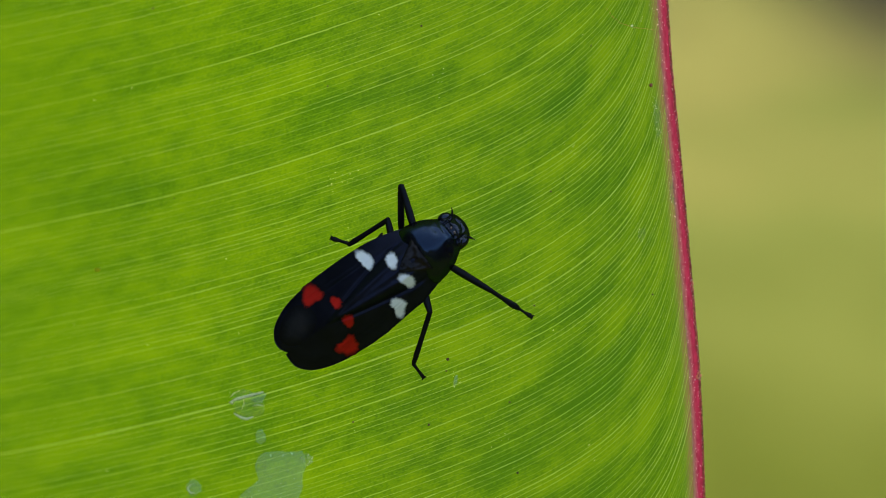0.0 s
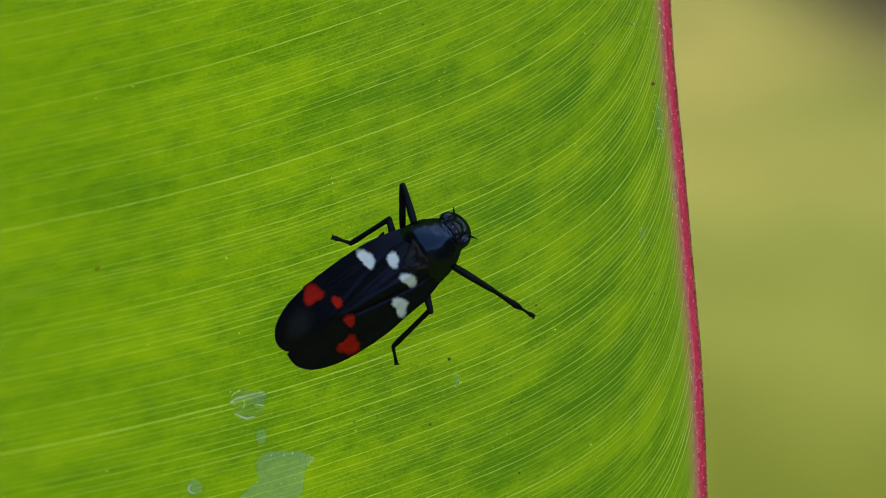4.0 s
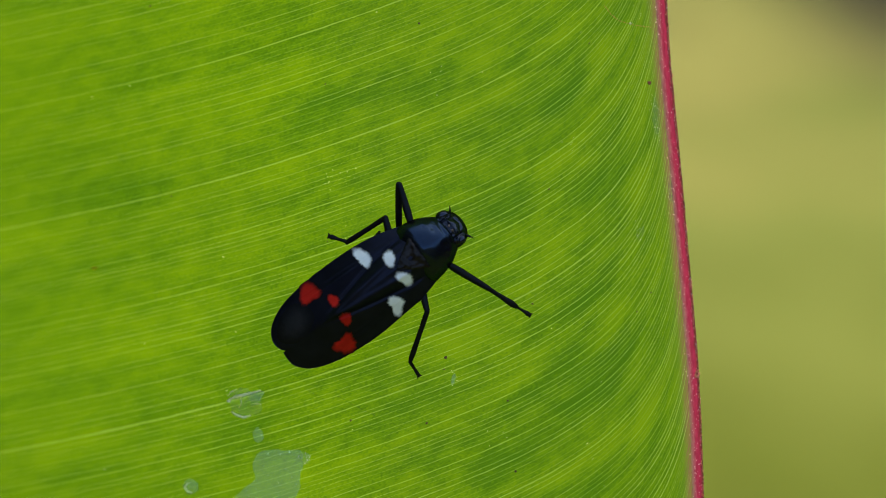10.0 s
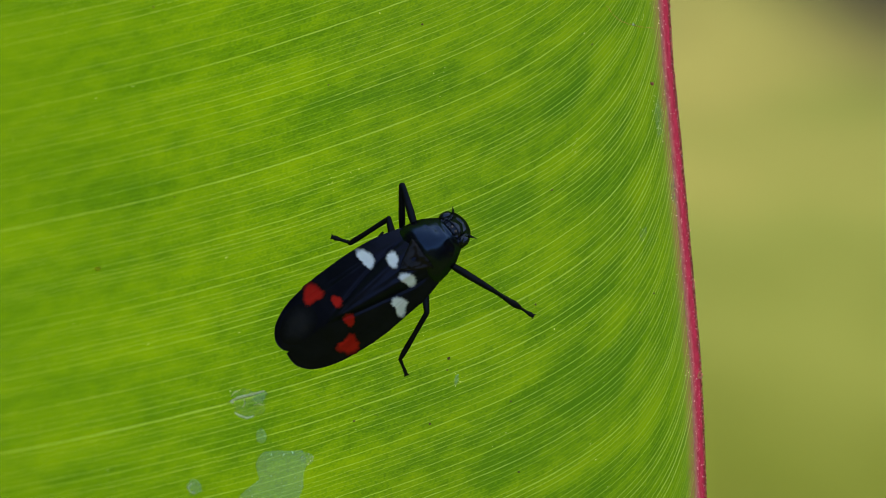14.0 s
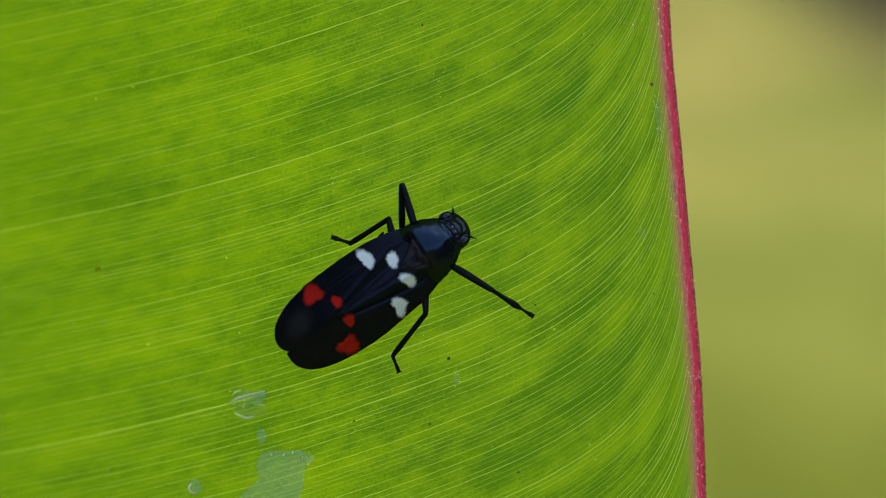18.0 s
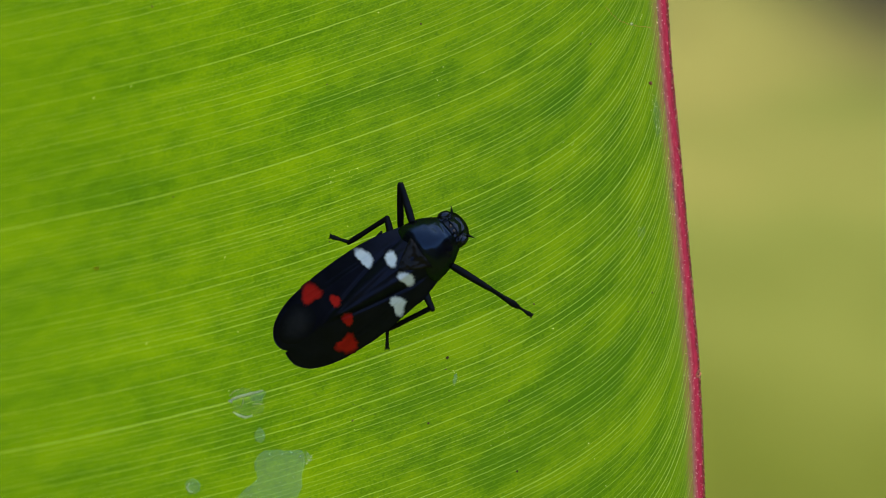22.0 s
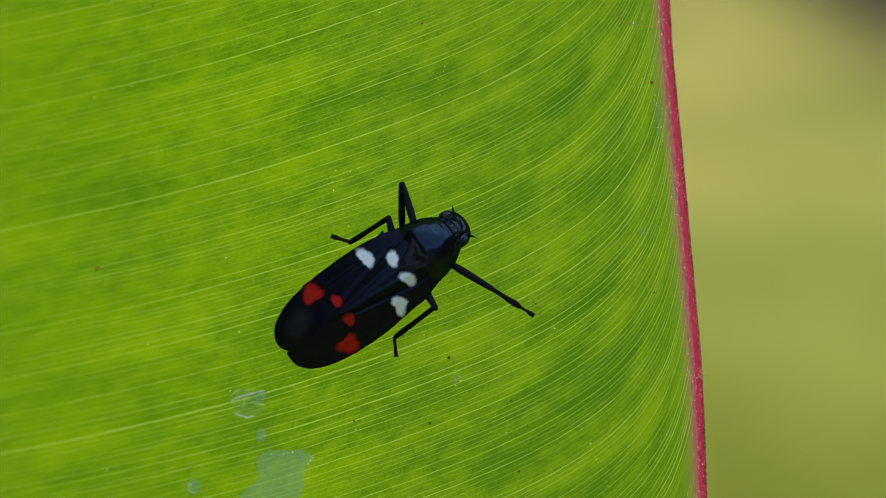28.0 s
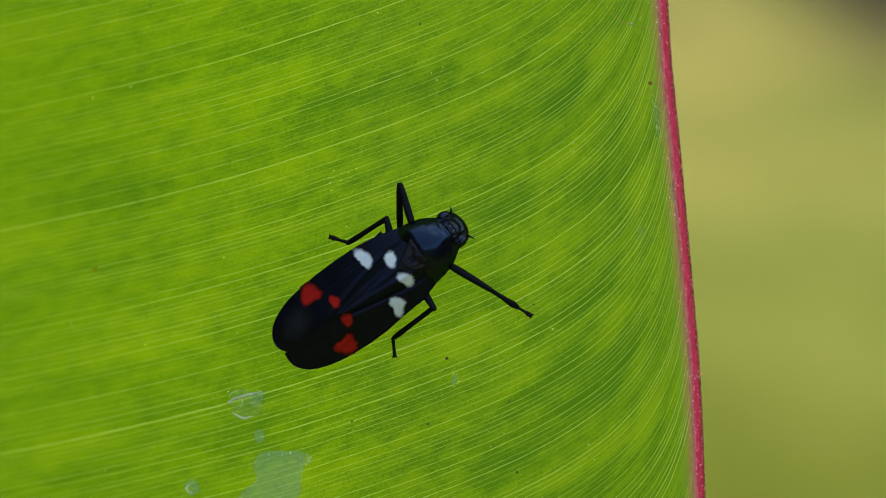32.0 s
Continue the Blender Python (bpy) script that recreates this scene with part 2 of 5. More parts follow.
def film_material(name, low, high, size, clear, colour):
    """A dried, whitish residue: thin, matt and half clear."""
    m, n, l, p = material(name)
    at = n.new("ShaderNodeTexCoord").outputs["Object"]
    f = noise_on(n, l, at, size, 4.0, 0.65)
    p.inputs["Base Color"].default_value = (*colour, 1)
    p.inputs["Roughness"].default_value = 0.75
    p.inputs["Specular IOR Level"].default_value = 0.08
    rr = n.new("ShaderNodeMapRange")
    rr.inputs["From Min"].default_value, rr.inputs["From Max"].default_value = clear, 0.72
    rr.inputs["To Min"].default_value, rr.inputs["To Max"].default_value = low, high
    l.new(f, rr.inputs["Value"])
    l.new(rr.outputs["Result"], p.inputs["Alpha"])
    bumped(n, l, p, f, 0.15, 1e-5)
    return m


FILM = film_material("dried_residue", 0.24, 0.40, 2600.0, 0.35, (0.44, 0.74, 0.44))
THIN_FILM = film_material("clear_residue", 0.04, 0.34, 2600.0, 0.42, (0.62, 0.82, 0.42))
CHALK = film_material("chalky_residue", 0.55, 0.95, 5000.0, 0.30, (0.98, 0.99, 0.62))
FLAKE = film_material("flaky_residue", 0.06, 0.50, 3000.0, 0.46, (0.82, 0.92, 0.78))


def ground_material():
    """Short grass, straw and green in soft drifts, with a patch of shade painted in dark."""
    m, n, l, p = material("ground_grass")
    at = n.new("ShaderNodeTexCoord").outputs["Object"]
    sep = n.new("ShaderNodeSeparateXYZ")
    l.new(at, sep.inputs[0])
    soft = noise_on(n, l, at, 1.9, 1.0, 0.4)
    run = maths(n, l, "ADD", sep.outputs["Y"], maths(n, l, "MULTIPLY", maths(n, l, "SUBTRACT", soft, 0.5), 1.5))
    run = maths(n, l, "SUBTRACT", run, maths(n, l, "MULTIPLY", maths(n, l, "SUBTRACT", sep.outputs["X"], 0.5), 0.7))
    lift = maths(n, l, "DIVIDE", maths(n, l, "SUBTRACT", run, 1.0), 2.2)
    r = ramp(n, [(0.0, (0.098, 0.119, 0.014)), (0.16, (0.128, 0.158, 0.020)), (0.45, (0.228, 0.252, 0.050)), (0.70, (0.356, 0.328, 0.080)), (0.85, (0.402, 0.364, 0.091)), (1.0, (0.388, 0.348, 0.088))])
    l.new(lift, r.inputs["Fac"])
    # a shadowed gap, painted into the grass colour as a soft dark oval
    dx = maths(n, l, "DIVIDE", maths(n, l, "SUBTRACT", sep.outputs["X"], SHADE_AT[0]), 0.52)
    dy = maths(n, l, "DIVIDE", maths(n, l, "SUBTRACT", sep.outputs["Y"], SHADE_AT[1]), 1.10)
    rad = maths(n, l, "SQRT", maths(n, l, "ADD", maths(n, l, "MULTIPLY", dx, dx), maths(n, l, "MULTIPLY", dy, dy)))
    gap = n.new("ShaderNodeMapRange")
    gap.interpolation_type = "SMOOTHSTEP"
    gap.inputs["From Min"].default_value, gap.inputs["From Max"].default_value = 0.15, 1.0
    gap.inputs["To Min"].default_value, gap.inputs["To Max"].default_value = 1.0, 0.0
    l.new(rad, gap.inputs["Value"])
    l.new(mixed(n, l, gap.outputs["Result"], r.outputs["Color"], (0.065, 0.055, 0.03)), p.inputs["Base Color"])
    p.inputs["Roughness"].default_value = 0.95
    p.inputs["Specular IOR Level"].default_value = 0.05
    return m


# middle of the painted shade on the ground
SHADE_AT = (1.2, 3.35)
GRASS = ground_material()


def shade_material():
    # near-black surface for the added screen that blocks sky light
    m, n, l, p = material("dark_screen")
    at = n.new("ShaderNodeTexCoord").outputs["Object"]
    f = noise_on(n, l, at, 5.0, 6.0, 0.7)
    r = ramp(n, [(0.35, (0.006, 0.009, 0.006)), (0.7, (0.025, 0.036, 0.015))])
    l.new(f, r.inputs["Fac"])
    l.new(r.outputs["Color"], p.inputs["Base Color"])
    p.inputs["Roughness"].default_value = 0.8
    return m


SHADE = shade_material()

# ---- building tools ----


def shape(name, verts, faces, mat, parent=None, label="", uvs=None, smooth=True):
    """One mesh object under a thing or a part."""
    me = bpy.data.meshes.new(name)
    me.from_pydata([tuple(v) for v in verts], [], faces)
    if uvs is not None:
        layer = me.uv_layers.new(name="UVMap")
        loops = np.empty(len(me.loops), dtype=np.int32)
        me.loops.foreach_get("vertex_index", loops)
        layer.data.foreach_set("uv", np.asarray(uvs, dtype=np.float32)[loops].ravel())
    me.polygons.foreach_set("use_smooth", [smooth] * len(me.polygons))
    me.materials.append(mat)
    me.validate()
    me.update()
    ob = new(name, me)
    if parent is not None:
        ob.parent = parent
    return tagged(ob, label) if label else ob


def grid_faces(rows, cols, start=0, closed=False):
    out = []
    for i in range(rows - 1):
        for j in range(cols - (0 if closed else 1)):
            k = (j + 1) % cols
            out.append((start + i * cols + j, start + i * cols + k, start + (i + 1) * cols + k, start + (i + 1) * cols + j))
    return out


def tube(path, radii, sides=10, flat=1.0):
    """Verts and faces of a round bar along a path, capped at both ends."""
    path = [Vector(p) for p in path]
    verts, faces = [], []
    for i, p in enumerate(path):
        t = (path[min(i + 1, len(path) - 1)] - path[max(i - 1, 0)]).normalized()
        side = t.cross(Vector((0, 0, 1)))
        side = side.normalized() if side.length > 1e-6 else Vector((1, 0, 0))
        up = side.cross(t).normalized()
        for k in range(sides):
            a = 2 * math.pi * k / sides
            verts.append(p + side * math.cos(a) * radii[i] + up * math.sin(a) * radii[i] * flat)
    faces = grid_faces(len(path), sides, 0, True)
    faces.append(tuple(range(sides))[::-1])
    faces.append(tuple(range((len(path) - 1) * sides, len(path) * sides)))
    return verts, faces


def rounded(radii, a):
    """A closed smooth outline: the radius at angle a, from radii at even steps round it."""
    n = len(radii)
    x = a / (2 * math.pi) * n
    i, t = int(math.floor(x)), x - math.floor(x)
    p0, p1, p2, p3 = (radii[(i + k) % n] for k in (-1, 0, 1, 2))
    return 0.5 * (2 * p1 + (p2 - p0) * t + (2 * p0 - 5 * p1 + 4 * p2 - p3) * t * t + (3 * p1 - p0 - 3 * p2 + p3) * t ** 3)


def plan(px, py, h=0.0):
    """Leaf space from plan units: px to the right and py down from the plan's corner, h off the leaf."""
    k = 1 - h / REACH
    return Vector(((px - 784) * S * k, (441 - py) * S * k, h * S))


# ---- ground and distance ----
bm = bmesh.new()
bmesh.ops.create_grid(bm, x_segments=40, y_segments=40, size=1.0)
for v in bm.verts:
    r = max(abs(v.co.x), abs(v.co.y))
    v.co.x, v.co.y = v.co.x * (6 + 400 * r ** 3), v.co.y * (6 + 400 * r ** 3)
    v.co.z = 0.02 * noise.noise((v.co.x * 0.4, v.co.y * 0.4, 0.0)) - 0.02
me = bpy.data.meshes.new("ground")
bm.to_mesh(me)
bm.free()
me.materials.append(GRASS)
tagged(new("ground", me), "rough ground of dry and green grass", "ground", kind="structure")

eye = EYE.translation


def screen_round(name, az0, az1, el1, cols, mat, label, category):
    """A stretch of the unseen dark screen added all round, 9 m off, from the ground up."""
    vs, uv, rows = [], [], 24
    for i in range(rows + 1):
        for j in range(cols + 1):
            az, el = az0 + (az1 - az0) * j / cols, -10 + (el1 + 10) * i / rows
            a = radians(az)
            top = 1 + 0.25 * noise.noise((math.sin(a) * 5, math.cos(a) * 5, 0.0)) + 0.12 * noise.noise((math.sin(a) * 19, math.cos(a) * 19, 0.0))
            # lower ahead and to the right, taller on the left to darken the insect's reflections
            top *= 1.25 - 0.95 * max(0.0, math.cos(a)) ** 0.7
            top -= 0.4 * math.exp(-((((az - 105 + 180) % 360) - 180) / 45) ** 2)
            top = max(top, 0.25) + 1.7 * math.exp(-((((az + 72 + 180) % 360) - 180) / 42) ** 2)
            d = 9.0 + 0.5 * noise.noise((math.sin(a) * 7, math.cos(a) * 7, i * 0.3))
            vs.append((eye.x + d * math.sin(a), eye.y + d * math.cos(a), eye.z + 9.0 * math.tan(radians(el * (top if el > 0 else 1)))))
            uv.append((az, el))
    tagged(shape(name, vs, grid_faces(rows + 1, cols + 1), mat, uvs=uv), label, category, kind="structure")


# out of view; added to shape the sky light and what the insect reflects
screen_round("backdrop", 0, 360, 22, 140, SHADE, "unseen dark screen all round, added to hold back sky light", "backdrop")

# ---- the leaf ----
def blade_h(e, py):
    """The blade rolls back towards its margin and sinks towards the midrib."""
    roll = -38 * math.exp(-max(e, 0) / 260)
    sink = -380 * (max(e - 560, 0) / 660) ** 1.4
    far = max(-500 - py, py - 1400, 0)
    wave = 5 * math.sin(py * 0.007 + e * 0.004) * min(1, max(e - 500, 0) / 300 + 0.15)
    return roll + sink + wave - far * far * 5e-5


leaf = tagged(new("leaf"), "large bright green leaf with a pink margin, lit through from behind", "leaf")
BASE = plan(MID, 6200, blade_h(margin(6200) - MID, 6200))
LEAF_AT = Matrix.Translation(BASE)
leaf.matrix_world = ROOT @ LEAF_AT


def on_leaf(px, py, lift=0.0):
    return plan(px, py, blade_h(margin(py) - px, py) + lift) - BASE


# the veins: where each meets the margin, and its half width
left_edge = climb(1219)
rng = random.Random(11)
STRONG = ((-260, 1.1), (-150, 0.9), (-70, 1.2), (22, 0.8), (115, 0.75), (206, 1.6), (292, 0.9), (412, 1.75), (510, 1.1), (592, 1.6), (671, 1.6), (800, 2.3),
          (875, 1.6), (955, 1.1), (1035, 1.2), (1128, 1.9), (1215, 1.0), (1310, 1.5))
lines = [(y - left_edge, w * 0.76, True, 0) for y, w in STRONG]
y0, n = -760.0, 0
while y0 < 1140:
    y0 += rng.uniform(6.6, 11.0)
    n += 1
    if min(abs(y0 - q[0]) for q in lines[:len(STRONG)]) > 6.8:
        # every other vein, then every other again, dies out short of the margin
        end = rng.uniform(22, 65) if n % 2 else (rng.uniform(0, 14) if n % 4 else 0)
        lines.append((y0, 0.36 if n % 2 else rng.choice((0.44, 0.54, 0.70)), False, end))
lines.sort()
COLS_E = [20 + 1650 * (j / 95) ** 1.6 for j in range(96)]


def vein_at(i, e):
    """Where vein i runs at e units inside the margin, and how far it reaches to either side along the margin's line."""
    y, w, strong, end = lines[i]
    gap = min(lines[i][0] - lines[i - 1][0] if i else 9, lines[i + 1][0] - lines[i][0] if i + 1 < len(lines) else 9)
    slope = float(np.interp(e, SLOPE_E, SLOPE_G))
    half = w * (0.8 + 0.45 * noise.noise((e * 0.012, y * 0.37, 8.0)) + 0.3 * noise.noise((e * 0.06, y * 0.37, 5.0))) * min(1.0, 0.6 + e / 160) * min(1.0, max(0.03, (e - end + 12) / 30)) * (min(1.0, 0.6 + e / 1100) - (0.05 if w > 1.3 else 0.5) * min(1, max(0, (e - 650) / 400)) if strong else 1 - 0.08 * min(1, max(0, (e - 300) / 400)) - 0.25 * min(1, max(0, (e - 800) / 400))) * math.sqrt(1 + slope * slope)
    wobble = 1.3 * noise.noise((e * 0.006, y * 0.011, 0.0)) + 0.95 * noise.noise((e * 0.03, y * 0.37, 3.0))
    return y + wobble, min(half, 0.36 * gap)


def blade_point(y, e, lift=0.0):
    py = y + climb(e)
    return on_leaf(max(margin(py) - e, MID), py, lift)


verts, faces, uvs = [], [], []


def strip(ys_of):
    """A strip of blade from the margin inwards; ys_of(e) gives its lines."""
    k, n = len(verts), 0
    for e in COLS_E:
        row = ys_of(e)
        n = len(row)
        for y in row:
            verts.append(blade_point(y, e))
            uvs.append((e / 100, y / 100))
    faces.extend(grid_faces(len(COLS_E), n, k))


for i in range(len(lines) - 1):
    def between(e, i=i):
        (ya, ha), (yb, hb) = vein_at(i, e), vein_at(i + 1, e)
        a, b = ya + 0.86 * ha, yb - 0.86 * hb   # the blade runs on a little under the veins
        return (a, a + (b - a) / 3, a + (b - a) * 2 / 3, b)
    strip(between)
strip(lambda e: [-5600 + (vein_at(0, e)[0] - vein_at(0, e)[1] + 5600) * k / 30 for k in range(31)])
strip(lambda e: [6200 + (vein_at(len(lines) - 1, e)[0] + vein_at(len(lines) - 1, e)[1] - 6200) * (30 - k) / 30 for k in range(31)])
start = len(verts)
rows_y = list(np.linspace(-4150, 6150, 60))
other = [i / 24 for i in range(25)]
for py in rows_y:
    xm = margin(py)
    for f in other:
        p = plan(MID + (MID - xm) * f, py, blade_h(xm - MID, py) + 0.3 * max(xm - MID, 0) * f ** 1.3) - BASE
        verts.append(p)
        uvs.append(((xm - MID) * (1 - f) / 100 + 0.8, (py - climb((xm - MID) * (1 - f))) / 100))
faces += grid_faces(len(rows_y), len(other), start)
shape("blade", verts, faces, BLADE, leaf, uvs=uvs)

for i, (y, w, strong, end) in enumerate(lines):
    verts, uvs = [], []
    for e in COLS_E:
        c, h = vein_at(i, e)
        for o, hh in ((-1, 0.0), (-0.5, 0.8), (0, 1.0), (0.5, 0.8), (1, 0.0)):
            verts.append(blade_point(c + o * h, e, hh * w * 0.3))
            uvs.append((e / 100, y / 100 + o * 0.02))
    shape("vein" if strong else "fine_vein", verts, grid_faces(len(COLS_E), 5), VEIN if strong else FINE_VEIN, leaf, uvs=uvs)

# midrib and stalk
path, radii = [], []
for i in range(40):
    py = -4100 + i * (6200 + 4100) / 39
    path.append(plan(MID, py, blade_h(margin(py) - MID, py) - 20) - BASE)
    radii.append((18 + 60 * i / 39) * S)
v, f = tube(path, radii, 10)
shape("midrib", v, f, RIB, leaf, "pale green ribbed midrib", uvs=[(p.x * 400, p.y * 400) for p in v])
inv = (ROOT @ LEAF_AT).inverted()
top = (ROOT @ LEAF_AT).translation
foot = Vector((top.x - 0.03, top.y - 0.10, -0.04))
path, radii = [], []
for i in range(25):
    k = i / 24
    bend = Vector((top.x, top.y - 0.12, top.z - 0.20))
    p = top.lerp(bend, k).lerp(bend.lerp(foot, k), k)
    path.append(inv @ p)
    radii.append(0.003 + 0.006 * k)
v, f = tube(path, radii, 12)
shape("stalk", v, f, RIB, leaf, "smooth green leaf stalk", uvs=[(p.x * 400, p.y * 400) for p in v])

# pink margin: a flat swollen rim that thins out into the blade, with dry scales along its outer side
RIM_W = (-0.6, 0.2, 2.0, 4.5, 8.0, 12.0, 15.0, 17.8, 20.1)
RIM_H = (-0.8, 1.4, 3.0, 4.0, 4.0, 3.2, 2.0, 0.8, 0.05)
rim_y = np.linspace(-420, 1300, 400)
verts, uvs = [], []
rng = random.Random(5)


def rim_point(py, w, lift=0.0):
    """A place on the rim, w units inside its outer edge."""
    ragged = 0.9 * noise.noise((py * 0.05, 1.0, 0.0)) + 1.1 * noise.noise((py * 0.23, 4.0, 0.0))
    ragged *= max(0.0, 1 - w / 18)
    return plan(margin(py) - w + ragged, py, blade_h(max(w, 9.0), py) + float(np.interp(w, RIM_W, RIM_H)) + lift) - BASE


for py in rim_y:
    for k, w in enumerate(RIM_W):
        verts.append(rim_point(py, w, 0.5 * noise.noise((py * 0.12, w * 0.3, 2.0)) * (0 < k < 7)))
        uvs.append((w / 10, py / 10))
shape("leaf_margin", verts, grid_faces(len(rim_y), len(RIM_W)), MARGIN, leaf, "crimson pink thickened leaf margin", uvs=uvs)


def pebble(c, r, seed, flat=0.6):
    """Verts and faces of one small uneven crumb."""
    out = []
    for i in range(1, 4):
        for k in range(7):
            a, b = 2 * math.pi * k / 7, math.pi * i / 4
            d = Vector((math.cos(a) * math.sin(b), math.sin(a) * math.sin(b), math.cos(b) * flat))
            out.append(c + d * r * (1 + 0.45 * noise.noise(d * 1.7 + Vector((seed, seed * 0.3, 0)))))
    out += [c + Vector((0, 0, r * flat)), c - Vector((0, 0, r * flat))]
    fs = grid_faces(3, 7, 0, True)
    fs += [(21, (k + 1) % 7, k) for k in range(7)] + [(22, 14 + k, 14 + (k + 1) % 7) for k in range(7)]
    return out, fs


verts, faces = [], []
for i in range(400):
    py = -380 + 1640 * (i + rng.random()) / 400
    if noise.noise((py * 0.02, 7.0, 0.0)) < -0.2 and rng.random() < 0.6:
        continue
    r = rng.uniform(0.7, 1.6) * (1.7 if rng.random() < 0.10 else 1)
    c = rim_point(py, rng.triangular(-0.6, 3.2, 0.2), 0.2)
    v, f = pebble(c, r * 0.8 * S, i * 1.3)
    v = [c + Vector(((p - c).x, (p - c).y * 2.4, (p - c).z)) for p in v]
    n0 = len(verts)
    verts += v
    faces += [tuple(n0 + q for q in g) for g in f]
for i in range(9):
    v, f = pebble(rim_point(664 + rng.uniform(-7, 7), rng.uniform(-1, 9), 0.8), rng.uniform(1.4, 3.0) * S, i * 2.7)
    n0 = len(verts)
    verts += v
    faces += [tuple(n0 + q for q in g) for g in f]
tagged(shape("margin_crust", verts, faces, CRUST, leaf, "dry red-brown crumbs along the rim"), kind="stuff")


verts, faces = [], []
for i in range(700):
    py = -380 + 1640 * (i + rng.random()) / 700
    v, f = pebble(rim_point(py, rng.choice((rng.triangular(-0.4, 5, 0.5), rng.triangular(-0.4, 5, 1.5), rng.uniform(3, 14), rng.triangular(11, 24, 15))), 0.1), rng.uniform(0.35, 0.8) * S * (1.5 if rng.random() < 0.1 else 1), i * 0.7)
    n0 = len(verts)
    verts += v
    faces += [tuple(n0 + q for q in g) for g in f]
tagged(shape("margin_down", verts, faces, DOWN, leaf, "pale downy specks on the rim"), kind="stuff")


# dried residue and crumbs on the blade
def patch(name, outline, lift, mat, label, seed=0.0, rings=5, rough=0.10, radii=(1,) * 12):
    """A thin patch that lies on the blade; outline: centre, two half widths, turn."""
    cx, cy, rx, ry, turn = outline
    vs, cells = [on_leaf(cx, cy, lift)], 60
    for i in range(1, rings + 1):
        for k in range(cells):
            a = 2 * math.pi * k / cells
            q = (i / rings) * rounded(radii, a) * (1 + rough * 2.2 * noise.noise((math.cos(a) * 1.4, math.sin(a) * 1.4, seed)) + rough * noise.noise((math.cos(a) * 5, math.sin(a) * 5, seed + 3)))
            dx, dy = math.cos(a) * rx * q, math.sin(a) * ry * q
            c, s = math.cos(radians(turn)), math.sin(radians(turn))
            vs.append(on_leaf(cx + dx * c - dy * s, cy + dx * s + dy * c, lift * (1 if i < rings else 0.25)))
    fs = [(0, 1 + (k + 1) % cells, 1 + k) for k in range(cells)]
    fs += grid_faces(rings, cells, 1, True)
    return shape(name, vs, fs, mat, leaf, label)


patch("dried_residue", (486, 844, 1, 1, 0), 3.2, FILM, "pale dried sap film", 2.0, 8, 0.05, (50, 49, 53, 63, 64, 61, 64, 76, 93, 36, 30, 35, 42, 45, 45, 45, 49, 55, 67, 60))
patch("dried_residue", (437, 714, 28, 25, 20), 2.2, THIN_FILM, "clear dried sap film", 9.0, 5, 0.14)
patch("dried_residue", (456, 704, 14, 9, -20), 2.6, FILM, "pale dried sap film", 4.0, 4, 0.14)
for ridge, thick in ((((406, 713), (420, 706), (440, 701), (466, 694)), 2.6), (((414, 732), (424, 738), (436, 742), (448, 738)), 2.3), (((408, 704), (414, 696), (424, 692)), 0.9), (((428, 724), (432, 716), (431, 708)), 0.8),
                     (((448, 718), (458, 717), (466, 719)), 0.8), (((337, 858), (332, 864), (336, 872), (344, 874)), 1.5)):
    v, f = tube([on_leaf(x, y, 2.6) for x, y in ridge], [thick * S * (0.5 if k in (0, len(ridge) - 1) else 1) for k in range(len(ridge))], 6, 0.5)
    shape("residue_ridge", v, f, CHALK, leaf, "whitish dried sap ridge")
# a bright glint on the residue, put in as a pale crumb
v, f = pebble(on_leaf(410, 713, 3.0), 3.4 * S, 5.0, 0.7)
shape("residue_glint", v, f, CHALK, leaf)
patch("dried_residue", (461, 774, 9, 13, 0), 2.2, FILM, "pale dried sap film", 12.0, 4, 0.12)
patch("dried_residue", (342, 864, 13, 13, 0), 2.4, FILM, "speckled dried sap film", 15.0, 4, 0.10)
patch("dried_residue", (1164, 216, 7, 30, -4), 1.2, THIN_FILM, "clear dried sap film", 21.0, 4, 0.2)
patch("dried_residue", (1189, 338, 5, 22, -6), 1.2, THIN_FILM, "clear dried sap film", 22.0, 4, 0.2)
patch("dried_residue", (1136, 416, 6, 10, 20), 1.2, THIN_FILM, "clear dried sap film", 23.0, 4, 0.2)
patch("dried_residue", (1119, 46, 3, 3, 0), 2.0, FLAKE, "speckled dried sap film", 24.0, 4, 0.12)
patch("dried_residue", (543, 813, 13, 9, 20), 3.0, FLAKE, "speckled dried sap film", 27.0, 4, 0.16)
patch("dried_residue", (806, 674, 4, 10, 10), 2.0, FILM, "pale dried sap film", 18.0, 4, 0.12)
for i, (px, py, r) in enumerate(((271, 15, 2.2), (746, 46, 2.0), (1046, 81, 1.8), (1152, 151, 3.2), (975, 339, 2.0), (902, 712, 2.0), (625, 747, 2.0), (759, 752, 2.4), (1130, 555, 1.6),
                                 (1118, 46, 2.4), (792, 636, 3.0), (790, 657, 1.6), (946, 541, 2.0), (916, 837, 2.2), (1155, 521, 1.7), (580, 153, 1.6), (308, 351, 1.5), (584, 431, 1.4))):
    v, f = pebble(on_leaf(px, py, r * 0.4), r * S, i * 2.1)
    shape("speck", v, f, {(1152, 151): RUSTY, (1118, 46): DUST}.get((px, py), SPECK), leaf)

